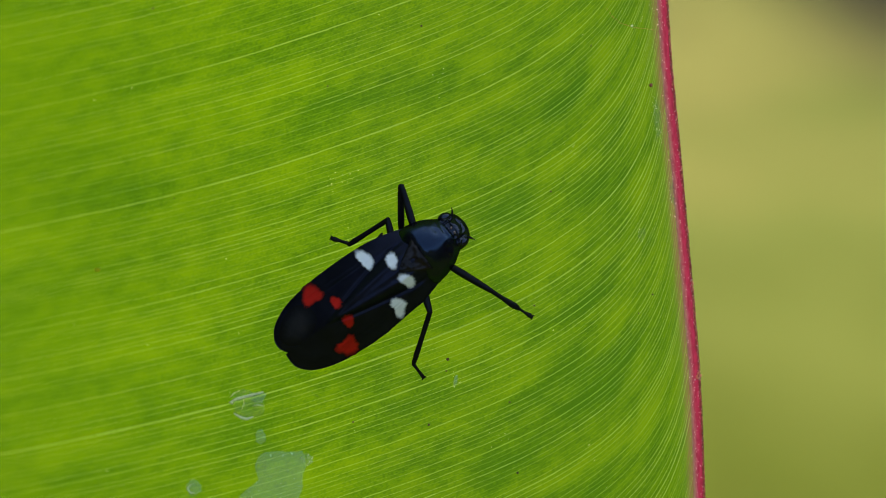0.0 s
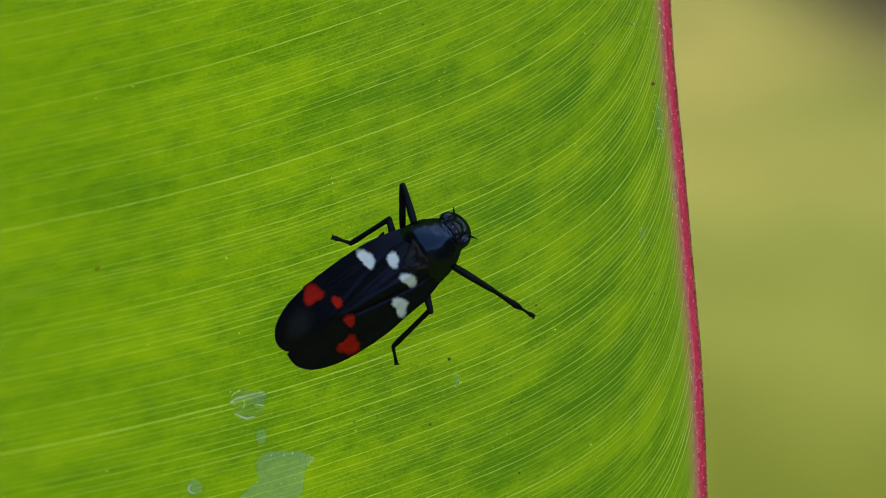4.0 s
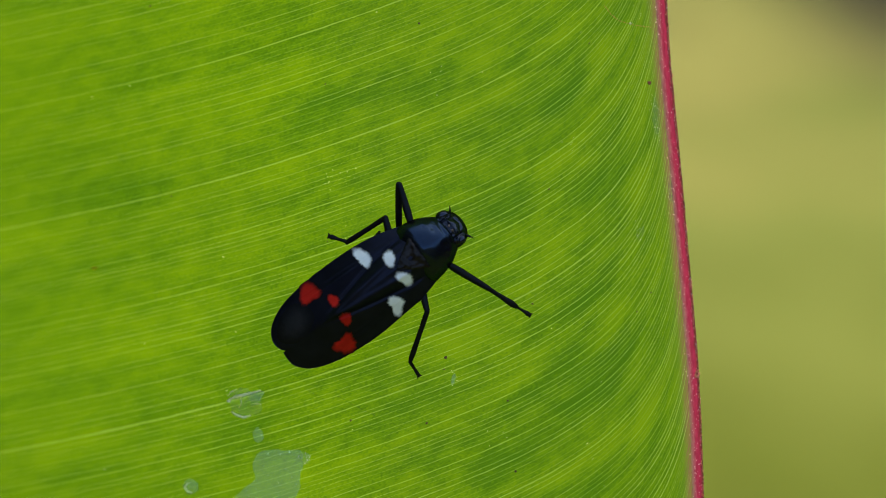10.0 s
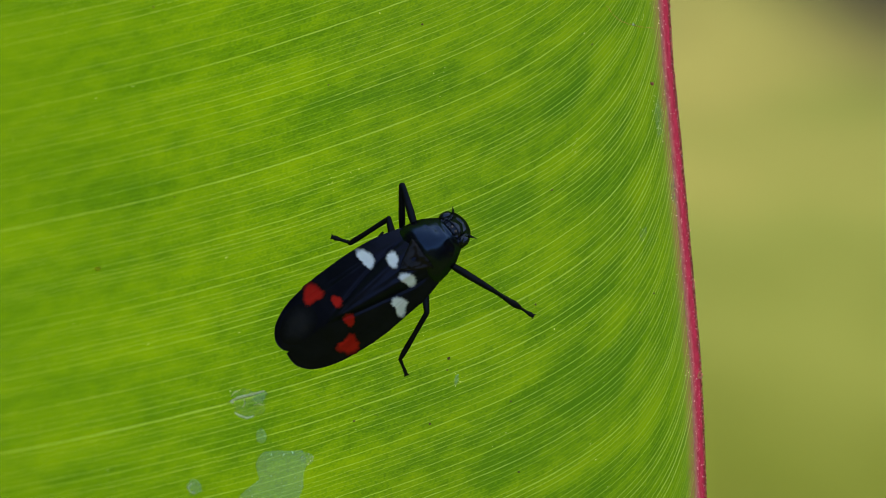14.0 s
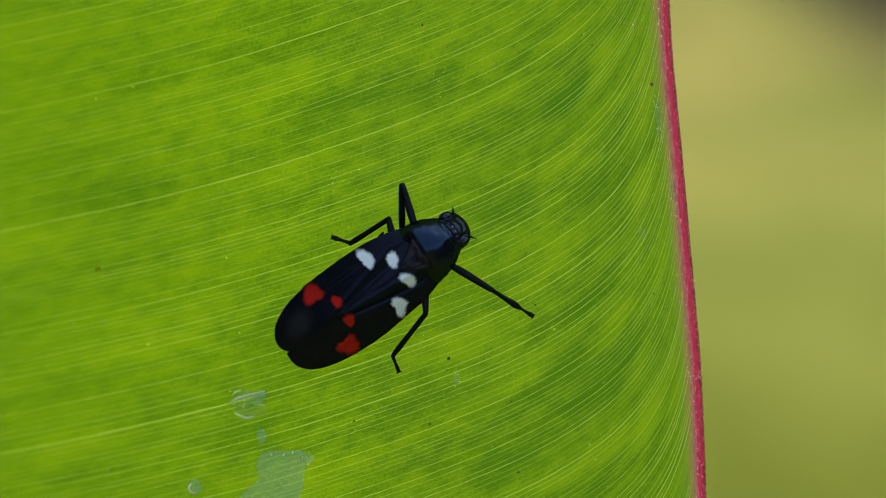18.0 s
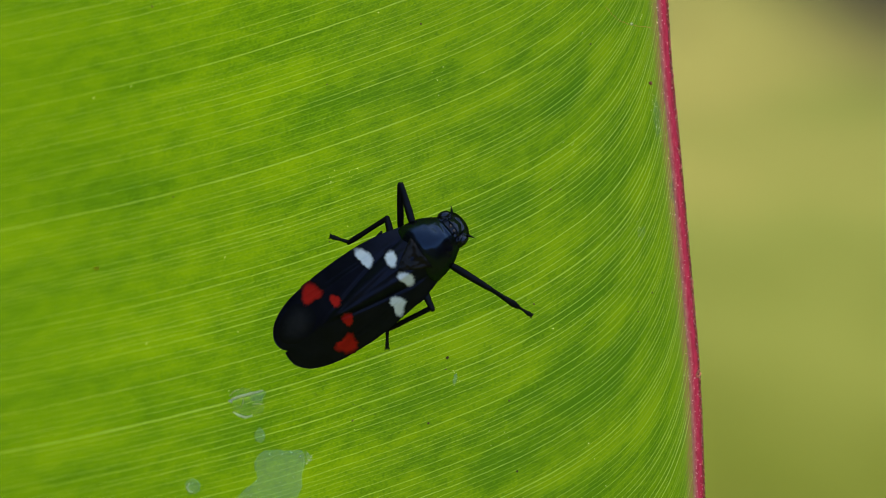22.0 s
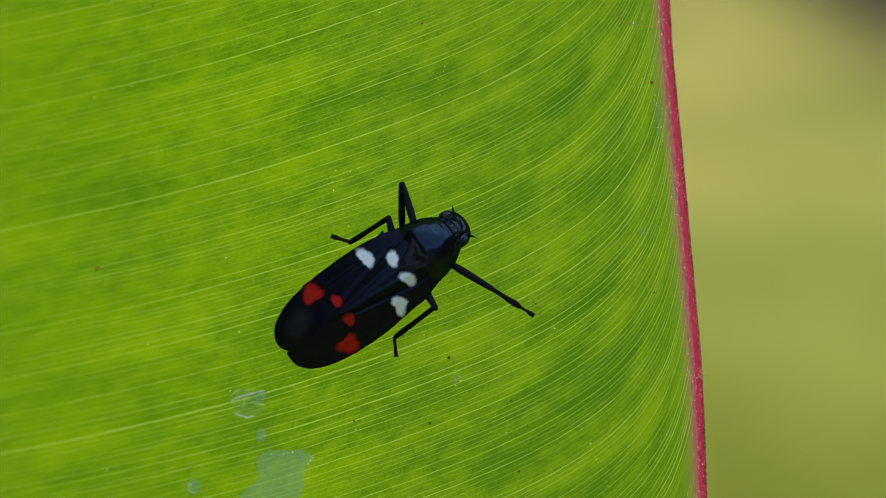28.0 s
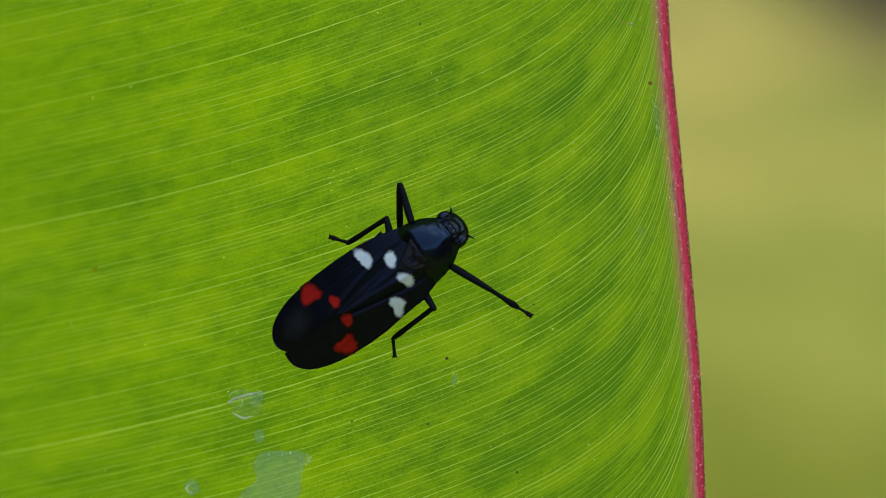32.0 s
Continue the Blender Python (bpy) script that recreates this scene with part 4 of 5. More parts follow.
def sway_rows(at):
    return [
        (0, sway(at, 0.000, -0.000, 0.00, -0.00)), (0.5, sway(at, -0.163, 0.061, -0.01, -0.00)), (1, sway(at, 0.000, -0.000, 0.00, -0.00)),
        (1.5, sway(at, -0.014, 0.041, 0.03, 0.02)), (2, sway(at, 0.066, 0.002, 0.07, 0.02)), (2.1, sway(at, -0.008, 0.066, 0.07, -0.00)),
        (2.2, sway(at, -0.045, 0.073, 0.06, -0.00)), (2.3, sway(at, -0.008, 0.066, 0.05, -0.00)), (2.4, sway(at, -0.045, 0.073, 0.04, -0.00)),
        (2.5, sway(at, -0.094, 0.058, 0.03, 0.02)), (2.7, sway(at, 0.106, 0.043, 0.09, -0.00)), (3, sway(at, 0.065, 0.018, 0.18, -0.02)),
        (3.5, sway(at, 0.074, 0.066, 0.28, -0.01)), (5.5, sway(at, 0.191, 0.010, 0.32, -0.03)), (6, sway(at, 0.157, 0.001, 0.26, -0.00)),
        (6.1, sway(at, 0.219, 0.020, 0.22, -0.00)), (6.2, sway(at, 0.181, 0.028, 0.18, -0.00)), (6.3, sway(at, -0.159, 0.096, 0.14, -0.00)),
        (6.4, sway(at, -0.272, 0.119, 0.11, -0.00)), (6.5, sway(at, -0.199, 0.108, 0.07, 0.06)), (6.6, sway(at, -0.045, 0.073, 0.13, -0.00)),
        (6.7, sway(at, 0.030, 0.058, 0.19, -0.00)), (6.8, sway(at, -0.234, 0.111, 0.25, -0.00)), (6.9, sway(at, -0.347, 0.133, 0.30, -0.00)),
        (7, sway(at, -0.064, 0.067, 0.36, 0.06)), (7.1, sway(at, 0.181, 0.028, 0.39, -0.00)), (7.2, sway(at, -0.120, 0.088, 0.42, -0.00)),
        (7.3, sway(at, -0.233, 0.111, 0.45, -0.00)), (7.4, sway(at, 0.256, 0.013, 0.48, -0.00)), (7.5, sway(at, 0.338, -0.012, 0.51, -0.03)),
        (7.7, sway(at, -0.271, 0.118, 0.43, -0.00)), (8, sway(at, -0.100, 0.080, 0.31, 0.03)), (8.5, sway(at, -0.194, 0.080, 0.30, 0.05)),
        (9, sway(at, -0.132, 0.108, 0.42, 0.06)), (9.5, sway(at, 0.361, -0.051, 0.26, -0.07)), (10, sway(at, -0.144, 0.131, 0.23, 0.00)),
        (10.5, sway(at, -0.282, 0.119, 0.12, 0.04)), (11, sway(at, -0.098, 0.116, 0.11, 0.06)), (11.5, sway(at, 0.126, 0.013, 0.11, -0.00)),
        (12, sway(at, -0.071, 0.145, 0.32, 0.05)), (12.5, sway(at, 0.253, 0.049, 0.47, 0.01)), (13, sway(at, 0.157, 0.070, 0.25, 0.00)),
        (13.5, sway(at, 0.160, 0.070, 0.25, -0.00)), (14, sway(at, 0.064, 0.075, 0.15, 0.00)), (14.5, sway(at, 0.077, 0.066, 0.06, 0.02)),
        (16.5, sway(at, 0.407, -0.022, 0.23, -0.05)), (17, sway(at, 0.190, 0.014, 0.01, -0.04)), (17.5, sway(at, 0.119, 0.060, 0.12, -0.01)),
        (18, sway(at, 0.062, 0.055, 0.05, -0.01)), (18.5, sway(at, 0.061, 0.075, 0.17, -0.01)), (19, sway(at, -0.053, 0.111, 0.10, 0.04)),
        (19.5, sway(at, -0.079, 0.108, 0.10, 0.04)), (20, sway(at, -0.097, 0.077, 0.07, 0.00)), (20.5, sway(at, -0.120, 0.067, -0.04, -0.01)),
        (21, sway(at, -0.120, 0.078, -0.03, -0.00)), (21.5, sway(at, -0.083, 0.060, -0.01, -0.01)), (21.6, sway(at, -0.121, 0.088, 0.02, -0.00)),
        (21.7, sway(at, -0.008, 0.066, 0.04, -0.00)), (21.8, sway(at, 0.144, 0.036, 0.06, -0.00)), (21.9, sway(at, 0.068, 0.051, 0.09, -0.00)),
        (22, sway(at, -0.037, 0.114, 0.11, 0.01)), (22.5, sway(at, 0.000, 0.115, 0.01, -0.00)), (23, sway(at, 0.042, 0.136, 0.13, 0.00)),
        (23.5, sway(at, 0.264, 0.101, 0.48, 0.01)), (23.6, sway(at, 0.331, -0.002, 0.43, -0.00)), (23.7, sway(at, 0.256, 0.013, 0.39, -0.00)),
        (23.8, sway(at, 0.256, 0.013, 0.34, -0.00)), (23.9, sway(at, 0.219, 0.020, 0.30, -0.00)), (24, sway(at, 0.152, 0.064, 0.25, 0.03)),
        (24.5, sway(at, 0.020, 0.089, 0.11, 0.02)), (25, sway(at, -0.001, 0.124, 0.20, 0.03)), (25.5, sway(at, 0.157, 0.109, 0.24, -0.01)),
        (27.5, sway(at, 0.134, 0.046, 0.16, -0.02)), (28, sway(at, 0.064, 0.126, 0.26, 0.05)), (28.5, sway(at, 0.476, 0.055, 0.71, 0.01)),
        (29, sway(at, 0.282, 0.058, 0.39, -0.04)), (29.5, sway(at, 0.141, 0.094, 0.46, 0.03)), (30, sway(at, -0.068, 0.084, 0.31, 0.05)),
        (32, sway(at, -0.068, 0.084, 0.31, 0.05))
    ]


def motions():
    walk(leaf, sway_rows(LEAF_AT))
    walk(froghopper, sway_rows(BUG_AT))
    walk(kick_femur, [
        (0, limb(4.19, 0.22, 2.19, 4.59, -1.13, 2.34)), (1, limb(4.19, 0.22, 2.19, 4.56, -1.17, 2.34)),
        (2, limb(4.19, 0.22, 2.19, 4.52, -1.20, 2.34)), (2.1, limb(4.19, 0.22, 2.19, 4.52, -1.20, 2.34)),
        (2.2, limb(4.19, 0.22, 2.19, 4.59, -1.20, 2.34)), (2.3, limb(4.19, 0.22, 2.19, 4.63, -1.05, 2.34)),
        (2.4, limb(4.19, 0.22, 2.19, 4.67, -0.91, 2.34)), (2.5, limb(4.19, 0.22, 2.19, 4.74, -0.83, 2.34)),
        (2.7, limb(4.19, 0.22, 2.19, 4.63, -0.98, 2.34)), (3, limb(4.19, 0.22, 2.19, 4.67, -0.98, 2.34)),
        (3.5, limb(4.19, 0.22, 2.19, 4.59, -0.98, 2.34)), (5.5, limb(4.19, 0.22, 2.19, 4.48, -1.09, 2.34)),
        (6, limb(4.19, 0.22, 2.19, 4.56, -1.05, 2.34)), (6.1, limb(4.19, 0.22, 2.19, 4.56, -1.05, 2.34)),
        (6.2, limb(4.19, 0.22, 2.19, 4.67, -0.83, 2.34)), (6.3, limb(4.19, 0.22, 2.19, 4.97, -0.61, 2.34)),
        (6.4, limb(4.19, 0.22, 2.19, 5.15, -0.27, 2.34)), (6.5, limb(4.19, 0.22, 2.19, 5.34, -0.09, 2.34)),
        (6.6, limb(4.19, 0.22, 2.19, 5.45, 0.14, 2.34)), (6.7, limb(4.19, 0.22, 2.19, 5.52, 0.17, 2.34)),
        (6.8, limb(4.19, 0.22, 2.19, 5.56, 0.29, 2.34)), (6.9, limb(4.19, 0.22, 2.19, 5.64, 0.29, 2.34)),
        (7, limb(4.19, 0.22, 2.19, 5.60, 0.21, 2.34)), (7.1, limb(4.19, 0.22, 2.19, 5.64, 0.14, 2.34)),
        (7.2, limb(4.19, 0.22, 2.19, 5.49, -0.16, 2.34)), (7.3, limb(4.19, 0.22, 2.19, 5.49, -0.16, 2.34)),
        (7.4, limb(4.19, 0.22, 2.19, 5.23, -0.20, 2.34)), (7.5, limb(4.19, 0.22, 2.19, 5.38, -0.42, 2.34)),
        (7.7, limb(4.19, 0.22, 2.19, 5.15, -0.64, 2.34)), (8, limb(4.19, 0.22, 2.19, 4.97, -0.76, 2.34)),
        (8.5, limb(4.19, 0.22, 2.19, 4.74, -1.02, 2.34)), (9, limb(4.19, 0.22, 2.19, 4.67, -1.13, 2.34)),
        (10, limb(4.19, 0.22, 2.19, 4.56, -1.20, 2.34)), (11, limb(4.19, 0.22, 2.19, 4.48, -1.13, 2.34)),
        (12, limb(4.19, 0.22, 2.19, 4.41, -1.13, 2.34)), (13, limb(4.19, 0.22, 2.19, 4.37, -1.05, 2.34)),
        (14, limb(4.19, 0.22, 2.19, 4.33, -1.24, 2.34)), (16.5, limb(4.19, 0.22, 2.19, 4.30, -1.20, 2.34)),
        (17, limb(4.19, 0.22, 2.19, 4.30, -1.20, 2.34)), (17.5, limb(4.19, 0.22, 2.19, 4.26, -1.24, 2.34)),
        (18, limb(4.19, 0.22, 2.19, 4.26, -1.28, 2.34)), (18.2, limb(4.19, 0.22, 2.19, 4.37, -1.24, 2.34)),
        (18.4, limb(4.19, 0.22, 2.19, 4.41, -1.13, 2.34)), (18.6, limb(4.19, 0.22, 2.19, 4.41, -1.24, 2.34)),
        (19, limb(4.19, 0.22, 2.19, 4.37, -1.20, 2.34)), (20, limb(4.19, 0.22, 2.19, 4.41, -1.20, 2.34)),
        (21, limb(4.19, 0.22, 2.19, 4.22, -1.28, 2.34)), (21.5, limb(4.19, 0.22, 2.19, 4.22, -1.28, 2.34)),
        (21.6, limb(4.19, 0.22, 2.19, 4.19, -1.28, 2.34)), (21.7, limb(4.19, 0.22, 2.19, 4.26, -1.28, 2.34)),
        (21.8, limb(4.19, 0.22, 2.19, 4.22, -1.28, 2.34)), (21.9, limb(4.19, 0.22, 2.19, 4.41, -1.20, 2.34)),
        (22, limb(4.19, 0.22, 2.19, 4.74, -0.94, 2.34)), (22.1, limb(4.19, 0.22, 2.19, 5.00, -0.46, 2.34)),
        (22.2, limb(4.19, 0.22, 2.19, 5.08, -0.31, 2.34)), (22.3, limb(4.19, 0.22, 2.19, 5.30, -0.09, 2.34)),
        (22.4, limb(4.19, 0.22, 2.19, 5.41, 0.10, 2.34)), (22.5, limb(4.19, 0.22, 2.19, 5.49, 0.25, 2.34)),
        (22.6, limb(4.19, 0.22, 2.19, 5.56, 0.32, 2.34)), (22.8, limb(4.19, 0.22, 2.19, 5.56, 0.10, 2.34)),
        (23, limb(4.19, 0.22, 2.19, 5.38, 0.06, 2.34)), (23.2, limb(4.19, 0.22, 2.19, 5.19, -0.46, 2.34)),
        (23.4, limb(4.19, 0.22, 2.19, 4.93, -0.72, 2.34)), (23.6, limb(4.19, 0.22, 2.19, 4.71, -1.13, 2.34)),
        (23.7, limb(4.19, 0.22, 2.19, 4.67, -1.05, 2.34)), (23.8, limb(4.19, 0.22, 2.19, 4.71, -1.02, 2.34)),
        (23.9, limb(4.19, 0.22, 2.19, 4.74, -0.94, 2.34)), (24, limb(4.19, 0.22, 2.19, 4.78, -0.91, 2.34)),
        (24.5, limb(4.19, 0.22, 2.19, 4.85, -0.83, 2.34)), (25, limb(4.19, 0.22, 2.19, 4.82, -0.87, 2.34)),
        (25.5, limb(4.19, 0.22, 2.19, 4.82, -0.83, 2.34)), (28, limb(4.19, 0.22, 2.19, 4.85, -0.91, 2.34)),
        (32, limb(4.19, 0.22, 2.19, 4.89, -0.91, 2.34))
    ])
    walk(kick_tibia, [
        (0, limb(4.59, -1.13, 2.34, 3.48, -4.64, 0.87)), (1, limb(4.56, -1.17, 2.34, 3.37, -4.64, 0.84)),
        (2, limb(4.52, -1.20, 2.34, 3.26, -4.64, 0.82)), (2.1, limb(4.52, -1.20, 2.34, 3.22, -4.61, 0.77)),
        (2.2, limb(4.59, -1.20, 2.34, 3.03, -4.46, 0.69)), (2.3, limb(4.63, -1.05, 2.34, 2.65, -4.08, 0.72)),
        (2.4, limb(4.67, -0.91, 2.34, 2.54, -3.85, 0.77)), (2.5, limb(4.74, -0.83, 2.34, 2.42, -3.62, 0.77)),
        (2.7, limb(4.63, -0.98, 2.34, 2.15, -3.56, 0.63)), (3, limb(4.67, -0.98, 2.34, 2.12, -3.55, 0.74)),
        (3.5, limb(4.59, -0.98, 2.34, 2.04, -3.55, 0.74)), (5.5, limb(4.48, -1.09, 2.34, 2.04, -3.68, 0.57)),
        (6, limb(4.56, -1.05, 2.34, 2.08, -3.70, 0.74)), (6.1, limb(4.56, -1.05, 2.34, 2.08, -3.67, 0.68)),
        (6.2, limb(4.67, -0.83, 2.34, 1.72, -2.63, 0.38)), (6.3, limb(4.97, -0.61, 2.34, 1.91, -2.13, 0.34)),
        (6.4, limb(5.15, -0.27, 2.34, 2.07, -1.90, 0.49)), (6.5, limb(5.34, -0.09, 2.34, 2.57, -2.27, 0.58)),
        (6.6, limb(5.45, 0.14, 2.34, 3.45, -2.93, 0.92)), (6.7, limb(5.52, 0.17, 2.34, 4.47, -3.28, 0.76)),
        (6.8, limb(5.56, 0.29, 2.34, 5.22, -3.38, 0.96)), (6.9, limb(5.64, 0.29, 2.34, 6.06, -3.22, 0.55)),
        (7, limb(5.60, 0.21, 2.34, 6.51, -3.12, 0.39)), (7.1, limb(5.64, 0.14, 2.34, 6.86, -2.98, 0.26)),
        (7.2, limb(5.49, -0.16, 2.34, 6.59, -3.32, 0.26)), (7.3, limb(5.49, -0.16, 2.34, 6.51, -3.53, 0.51)),
        (7.4, limb(5.23, -0.20, 2.34, 6.28, -3.63, 0.68)), (7.5, limb(5.38, -0.42, 2.34, 6.13, -3.84, 0.45)),
        (7.7, limb(5.15, -0.64, 2.34, 5.83, -4.10, 0.49)), (8, limb(4.97, -0.76, 2.34, 5.53, -4.34, 0.76)),
        (8.5, limb(4.74, -1.02, 2.34, 4.84, -4.59, 0.58)), (9, limb(4.67, -1.13, 2.34, 4.13, -4.75, 0.83)),
        (10, limb(4.56, -1.20, 2.34, 3.40, -4.62, 0.65)), (11, limb(4.48, -1.13, 2.34, 3.03, -4.52, 0.91)),
        (12, limb(4.41, -1.13, 2.34, 2.66, -4.40, 0.99)), (13, limb(4.37, -1.05, 2.34, 2.55, -4.35, 1.20)),
        (14, limb(4.33, -1.24, 2.34, 2.53, -4.39, 0.71)), (16.5, limb(4.30, -1.20, 2.34, 2.24, -4.32, 1.06)),
        (17, limb(4.30, -1.20, 2.34, 2.24, -4.26, 0.89)), (17.5, limb(4.26, -1.24, 2.34, 2.16, -4.29, 0.95)),
        (18, limb(4.26, -1.28, 2.34, 2.04, -4.16, 0.74)), (18.2, limb(4.37, -1.24, 2.34, 1.96, -3.93, 0.69)),
        (18.4, limb(4.41, -1.13, 2.34, 1.89, -3.71, 0.68)), (18.6, limb(4.41, -1.24, 2.34, 1.73, -3.60, 0.59)),
        (19, limb(4.37, -1.20, 2.34, 1.73, -3.60, 0.59)), (20, limb(4.41, -1.20, 2.34, 1.73, -3.60, 0.64)),
        (21, limb(4.22, -1.28, 2.34, 1.69, -3.65, 0.38)), (21.5, limb(4.22, -1.28, 2.34, 1.58, -3.64, 0.54)),
        (21.6, limb(4.19, -1.28, 2.34, 1.54, -3.61, 0.49)), (21.7, limb(4.26, -1.28, 2.34, 1.58, -3.60, 0.54)),
        (21.8, limb(4.22, -1.28, 2.34, 1.61, -3.58, 0.39)), (21.9, limb(4.41, -1.20, 2.34, 1.65, -3.34, 0.43)),
        (22, limb(4.74, -0.94, 2.34, 1.76, -2.52, 0.26)), (22.1, limb(5.00, -0.46, 2.34, 1.99, -1.98, 0.28)),
        (22.2, limb(5.08, -0.31, 2.34, 2.22, -2.21, 0.37)), (22.3, limb(5.30, -0.09, 2.34, 2.68, -2.36, 0.44)),
        (22.4, limb(5.41, 0.10, 2.34, 3.25, -2.69, 0.57)), (22.5, limb(5.49, 0.25, 2.34, 3.82, -2.91, 0.66)),
        (22.6, limb(5.56, 0.32, 2.34, 4.31, -3.06, 0.74)), (22.8, limb(5.56, 0.10, 2.34, 4.80, -3.31, 0.45)),
        (23, limb(5.38, 0.06, 2.34, 4.24, -3.46, 1.00)), (23.2, limb(5.19, -0.46, 2.34, 3.60, -3.73, 0.81)),
        (23.4, limb(4.93, -0.72, 2.34, 2.95, -3.74, 0.72)), (23.6, limb(4.71, -1.13, 2.34, 2.41, -3.76, 0.43)),
        (23.7, limb(4.67, -1.05, 2.34, 2.33, -3.65, 0.42)), (23.8, limb(4.71, -1.02, 2.34, 2.26, -3.53, 0.47)),
        (23.9, limb(4.74, -0.94, 2.34, 2.14, -3.20, 0.35)), (24, limb(4.78, -0.91, 2.34, 2.18, -3.09, 0.27)),
        (24.5, limb(4.85, -0.83, 2.34, 2.21, -2.97, 0.28)), (25, limb(4.82, -0.87, 2.34, 2.21, -3.01, 0.26)),
        (25.5, limb(4.82, -0.83, 2.34, 2.18, -2.97, 0.28)), (28, limb(4.85, -0.91, 2.34, 2.14, -3.04, 0.38)),
        (32, limb(4.89, -0.91, 2.34, 2.18, -3.04, 0.38))
    ])
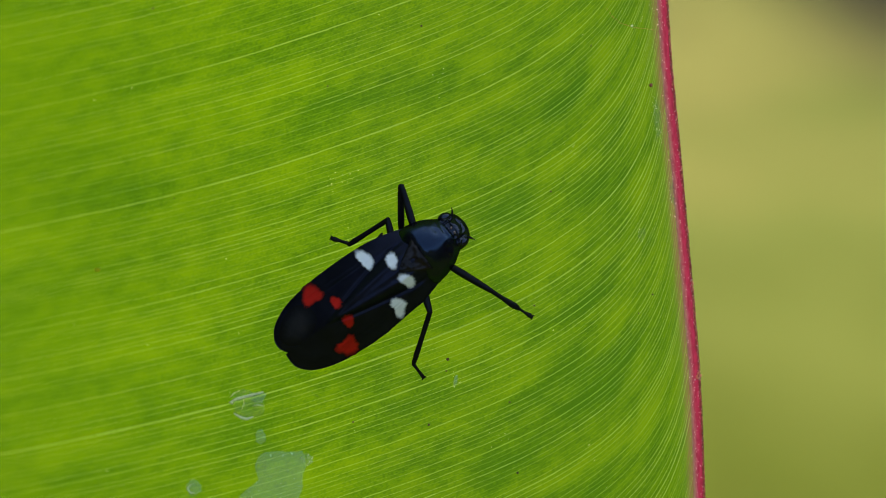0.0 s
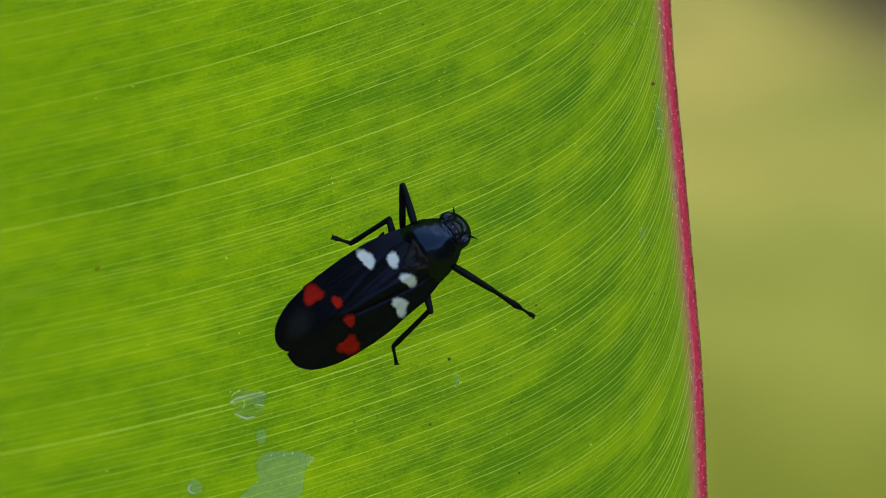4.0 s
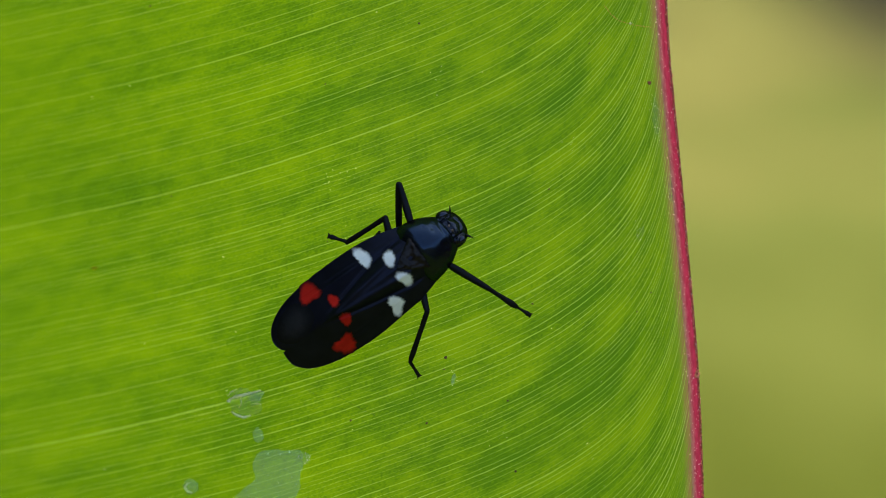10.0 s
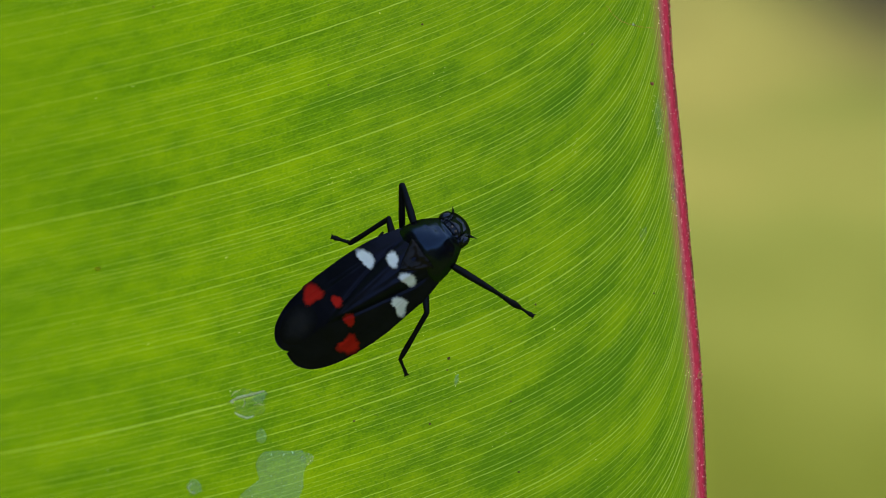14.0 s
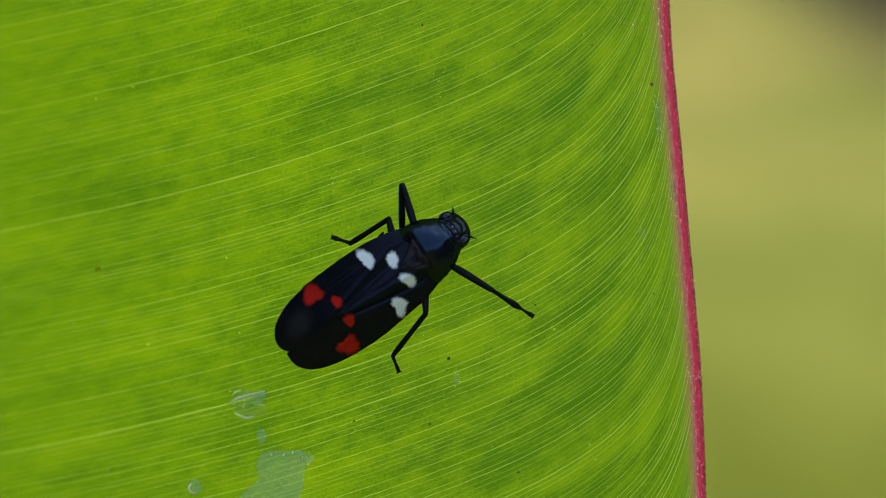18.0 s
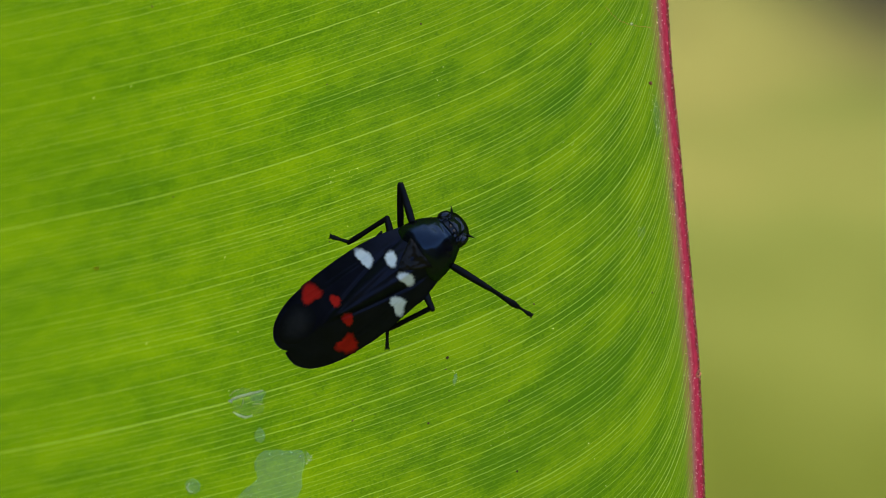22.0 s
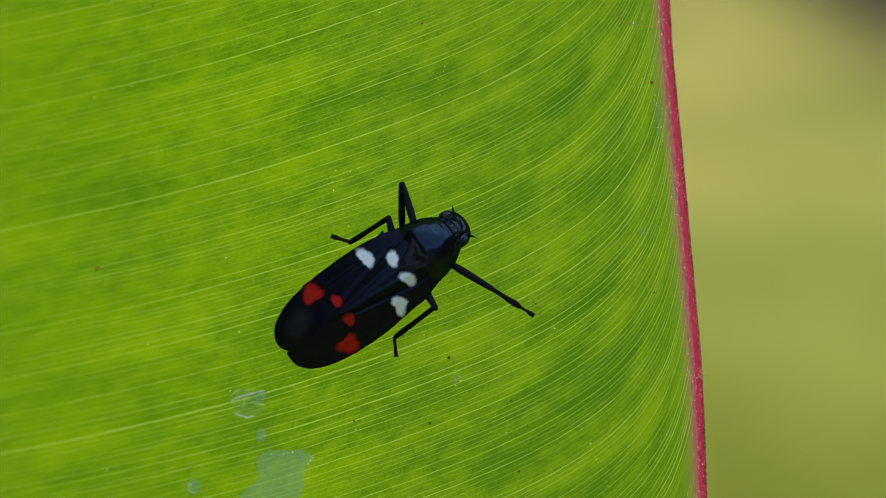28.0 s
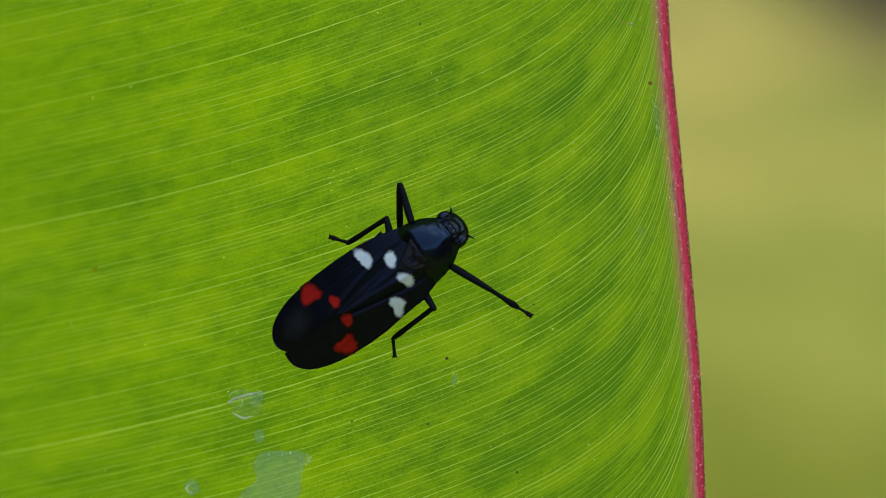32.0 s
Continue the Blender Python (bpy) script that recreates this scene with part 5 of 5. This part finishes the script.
    walk(kick_tarsus, [
        (0, limb(3.48, -4.64, 0.87, 4.16, -5.59, 0.42)), (1, limb(3.37, -4.64, 0.84, 4.04, -5.59, 0.39)),
        (2, limb(3.26, -4.64, 0.82, 3.81, -5.63, 0.37)), (2.1, limb(3.22, -4.61, 0.77, 3.81, -5.60, 0.31)),
        (2.2, limb(3.03, -4.46, 0.69, 3.55, -5.45, 0.24)), (2.3, limb(2.65, -4.08, 0.72, 3.09, -5.18, 0.26)),
        (2.4, limb(2.54, -3.85, 0.77, 2.90, -4.95, 0.32)), (2.5, limb(2.42, -3.62, 0.77, 2.71, -4.76, 0.32)),
        (2.7, limb(2.15, -3.56, 0.63, 2.40, -4.70, 0.17)), (3, limb(2.12, -3.55, 0.74, 2.33, -4.69, 0.29)),
        (3.5, limb(2.04, -3.55, 0.74, 2.25, -4.69, 0.29)), (5.5, limb(2.04, -3.68, 0.57, 2.25, -4.85, 0.12)),
        (6, limb(2.08, -3.70, 0.74, 2.33, -4.88, 0.29)), (6.1, limb(2.08, -3.67, 0.68, 2.33, -4.81, 0.23)),
        (6.2, limb(1.72, -2.63, 0.38, 1.83, -3.86, 0.11)), (6.3, limb(1.91, -2.13, 0.34, 1.87, -3.25, 0.11)),
        (6.4, limb(2.07, -1.90, 0.49, 1.98, -3.02, 0.11)), (6.5, limb(2.57, -2.27, 0.58, 2.78, -3.52, 0.12)),
        (6.6, limb(3.45, -2.93, 0.92, 3.93, -3.80, 0.46)), (6.7, limb(4.47, -3.28, 0.76, 5.30, -4.04, 0.31)),
        (6.8, limb(5.22, -3.38, 0.96, 6.10, -3.79, 0.51)), (6.9, limb(6.06, -3.22, 0.55, 7.13, -3.29, 0.11)),
        (7, limb(6.51, -3.12, 0.39, 7.62, -3.02, 0.11)), (7.1, limb(6.86, -2.98, 0.26, 7.93, -2.83, 0.11)),
        (7.2, limb(6.59, -3.32, 0.26, 7.70, -3.21, 0.11)), (7.3, limb(6.51, -3.53, 0.51, 7.59, -3.48, 0.11)),
        (7.4, limb(6.28, -3.63, 0.68, 7.39, -3.66, 0.23)), (7.5, limb(6.13, -3.84, 0.45, 7.20, -3.94, 0.11)),
        (7.7, limb(5.83, -4.10, 0.49, 6.90, -4.28, 0.11)), (8, limb(5.53, -4.34, 0.76, 6.55, -4.69, 0.30)),
        (8.5, limb(4.84, -4.59, 0.58, 5.75, -5.12, 0.13)), (9, limb(4.13, -4.75, 0.83, 4.88, -5.52, 0.38)),
        (10, limb(3.40, -4.62, 0.65, 4.00, -5.61, 0.20)), (11, limb(3.03, -4.52, 0.91, 3.47, -5.55, 0.45)),
        (12, limb(2.66, -4.40, 0.99, 3.13, -5.50, 0.53)), (13, limb(2.55, -4.35, 1.20, 3.03, -5.41, 0.74)),
        (14, limb(2.53, -4.39, 0.71, 2.94, -5.45, 0.26)), (16.5, limb(2.24, -4.32, 1.06, 2.68, -5.42, 0.61)),
        (17, limb(2.24, -4.26, 0.89, 2.60, -5.43, 0.44)), (17.5, limb(2.16, -4.29, 0.95, 2.56, -5.43, 0.49)),
        (18, limb(2.04, -4.16, 0.74, 2.44, -5.26, 0.29)), (18.2, limb(1.96, -3.93, 0.69, 2.29, -5.03, 0.24)),
        (18.4, limb(1.89, -3.71, 0.68, 2.10, -4.84, 0.23)), (18.6, limb(1.73, -3.60, 0.59, 1.98, -4.78, 0.14)),
        (19, limb(1.73, -3.60, 0.59, 1.94, -4.78, 0.13)), (20, limb(1.73, -3.60, 0.64, 1.98, -4.81, 0.19)),
        (21, limb(1.69, -3.65, 0.38, 1.90, -4.85, 0.11)), (21.5, limb(1.58, -3.64, 0.54, 1.79, -4.85, 0.11)),
        (21.6, limb(1.54, -3.61, 0.49, 1.75, -4.82, 0.11)), (21.7, limb(1.58, -3.60, 0.54, 1.79, -4.82, 0.11)),
        (21.8, limb(1.61, -3.58, 0.39, 1.75, -4.82, 0.11)), (21.9, limb(1.65, -3.34, 0.43, 1.79, -4.55, 0.11)),
        (22, limb(1.76, -2.52, 0.26, 1.75, -3.71, 0.11)), (22.1, limb(1.99, -1.98, 0.28, 1.83, -3.14, 0.11)),
        (22.2, limb(2.22, -2.21, 0.37, 2.21, -3.37, 0.11)), (22.3, limb(2.68, -2.36, 0.44, 2.82, -3.52, 0.11)),
        (22.4, limb(3.25, -2.69, 0.57, 3.62, -3.75, 0.11)), (22.5, limb(3.82, -2.91, 0.66, 4.46, -3.89, 0.21)),
        (22.6, limb(4.31, -3.06, 0.74, 5.11, -3.96, 0.28)), (22.8, limb(4.80, -3.31, 0.45, 5.64, -4.02, 0.11)),
        (23, limb(4.24, -3.46, 1.00, 5.03, -4.32, 0.55)), (23.2, limb(3.60, -3.73, 0.81, 4.27, -4.68, 0.36)),
        (23.4, limb(2.95, -3.74, 0.72, 3.43, -4.84, 0.26)), (23.6, limb(2.41, -3.76, 0.43, 2.74, -4.89, 0.11)),
        (23.7, limb(2.33, -3.65, 0.42, 2.59, -4.78, 0.11)), (23.8, limb(2.26, -3.53, 0.47, 2.48, -4.66, 0.11)),
        (23.9, limb(2.14, -3.20, 0.35, 2.32, -4.40, 0.11)), (24, limb(2.18, -3.09, 0.27, 2.29, -4.24, 0.11)),
        (24.5, limb(2.21, -2.97, 0.28, 2.32, -4.17, 0.11)), (25, limb(2.21, -3.01, 0.26, 2.29, -4.17, 0.11)),
        (25.5, limb(2.18, -2.97, 0.28, 2.29, -4.17, 0.11)), (28, limb(2.14, -3.04, 0.38, 2.25, -4.24, 0.11)),
        (32, limb(2.18, -3.04, 0.38, 2.29, -4.24, 0.11))
    ])


motions()
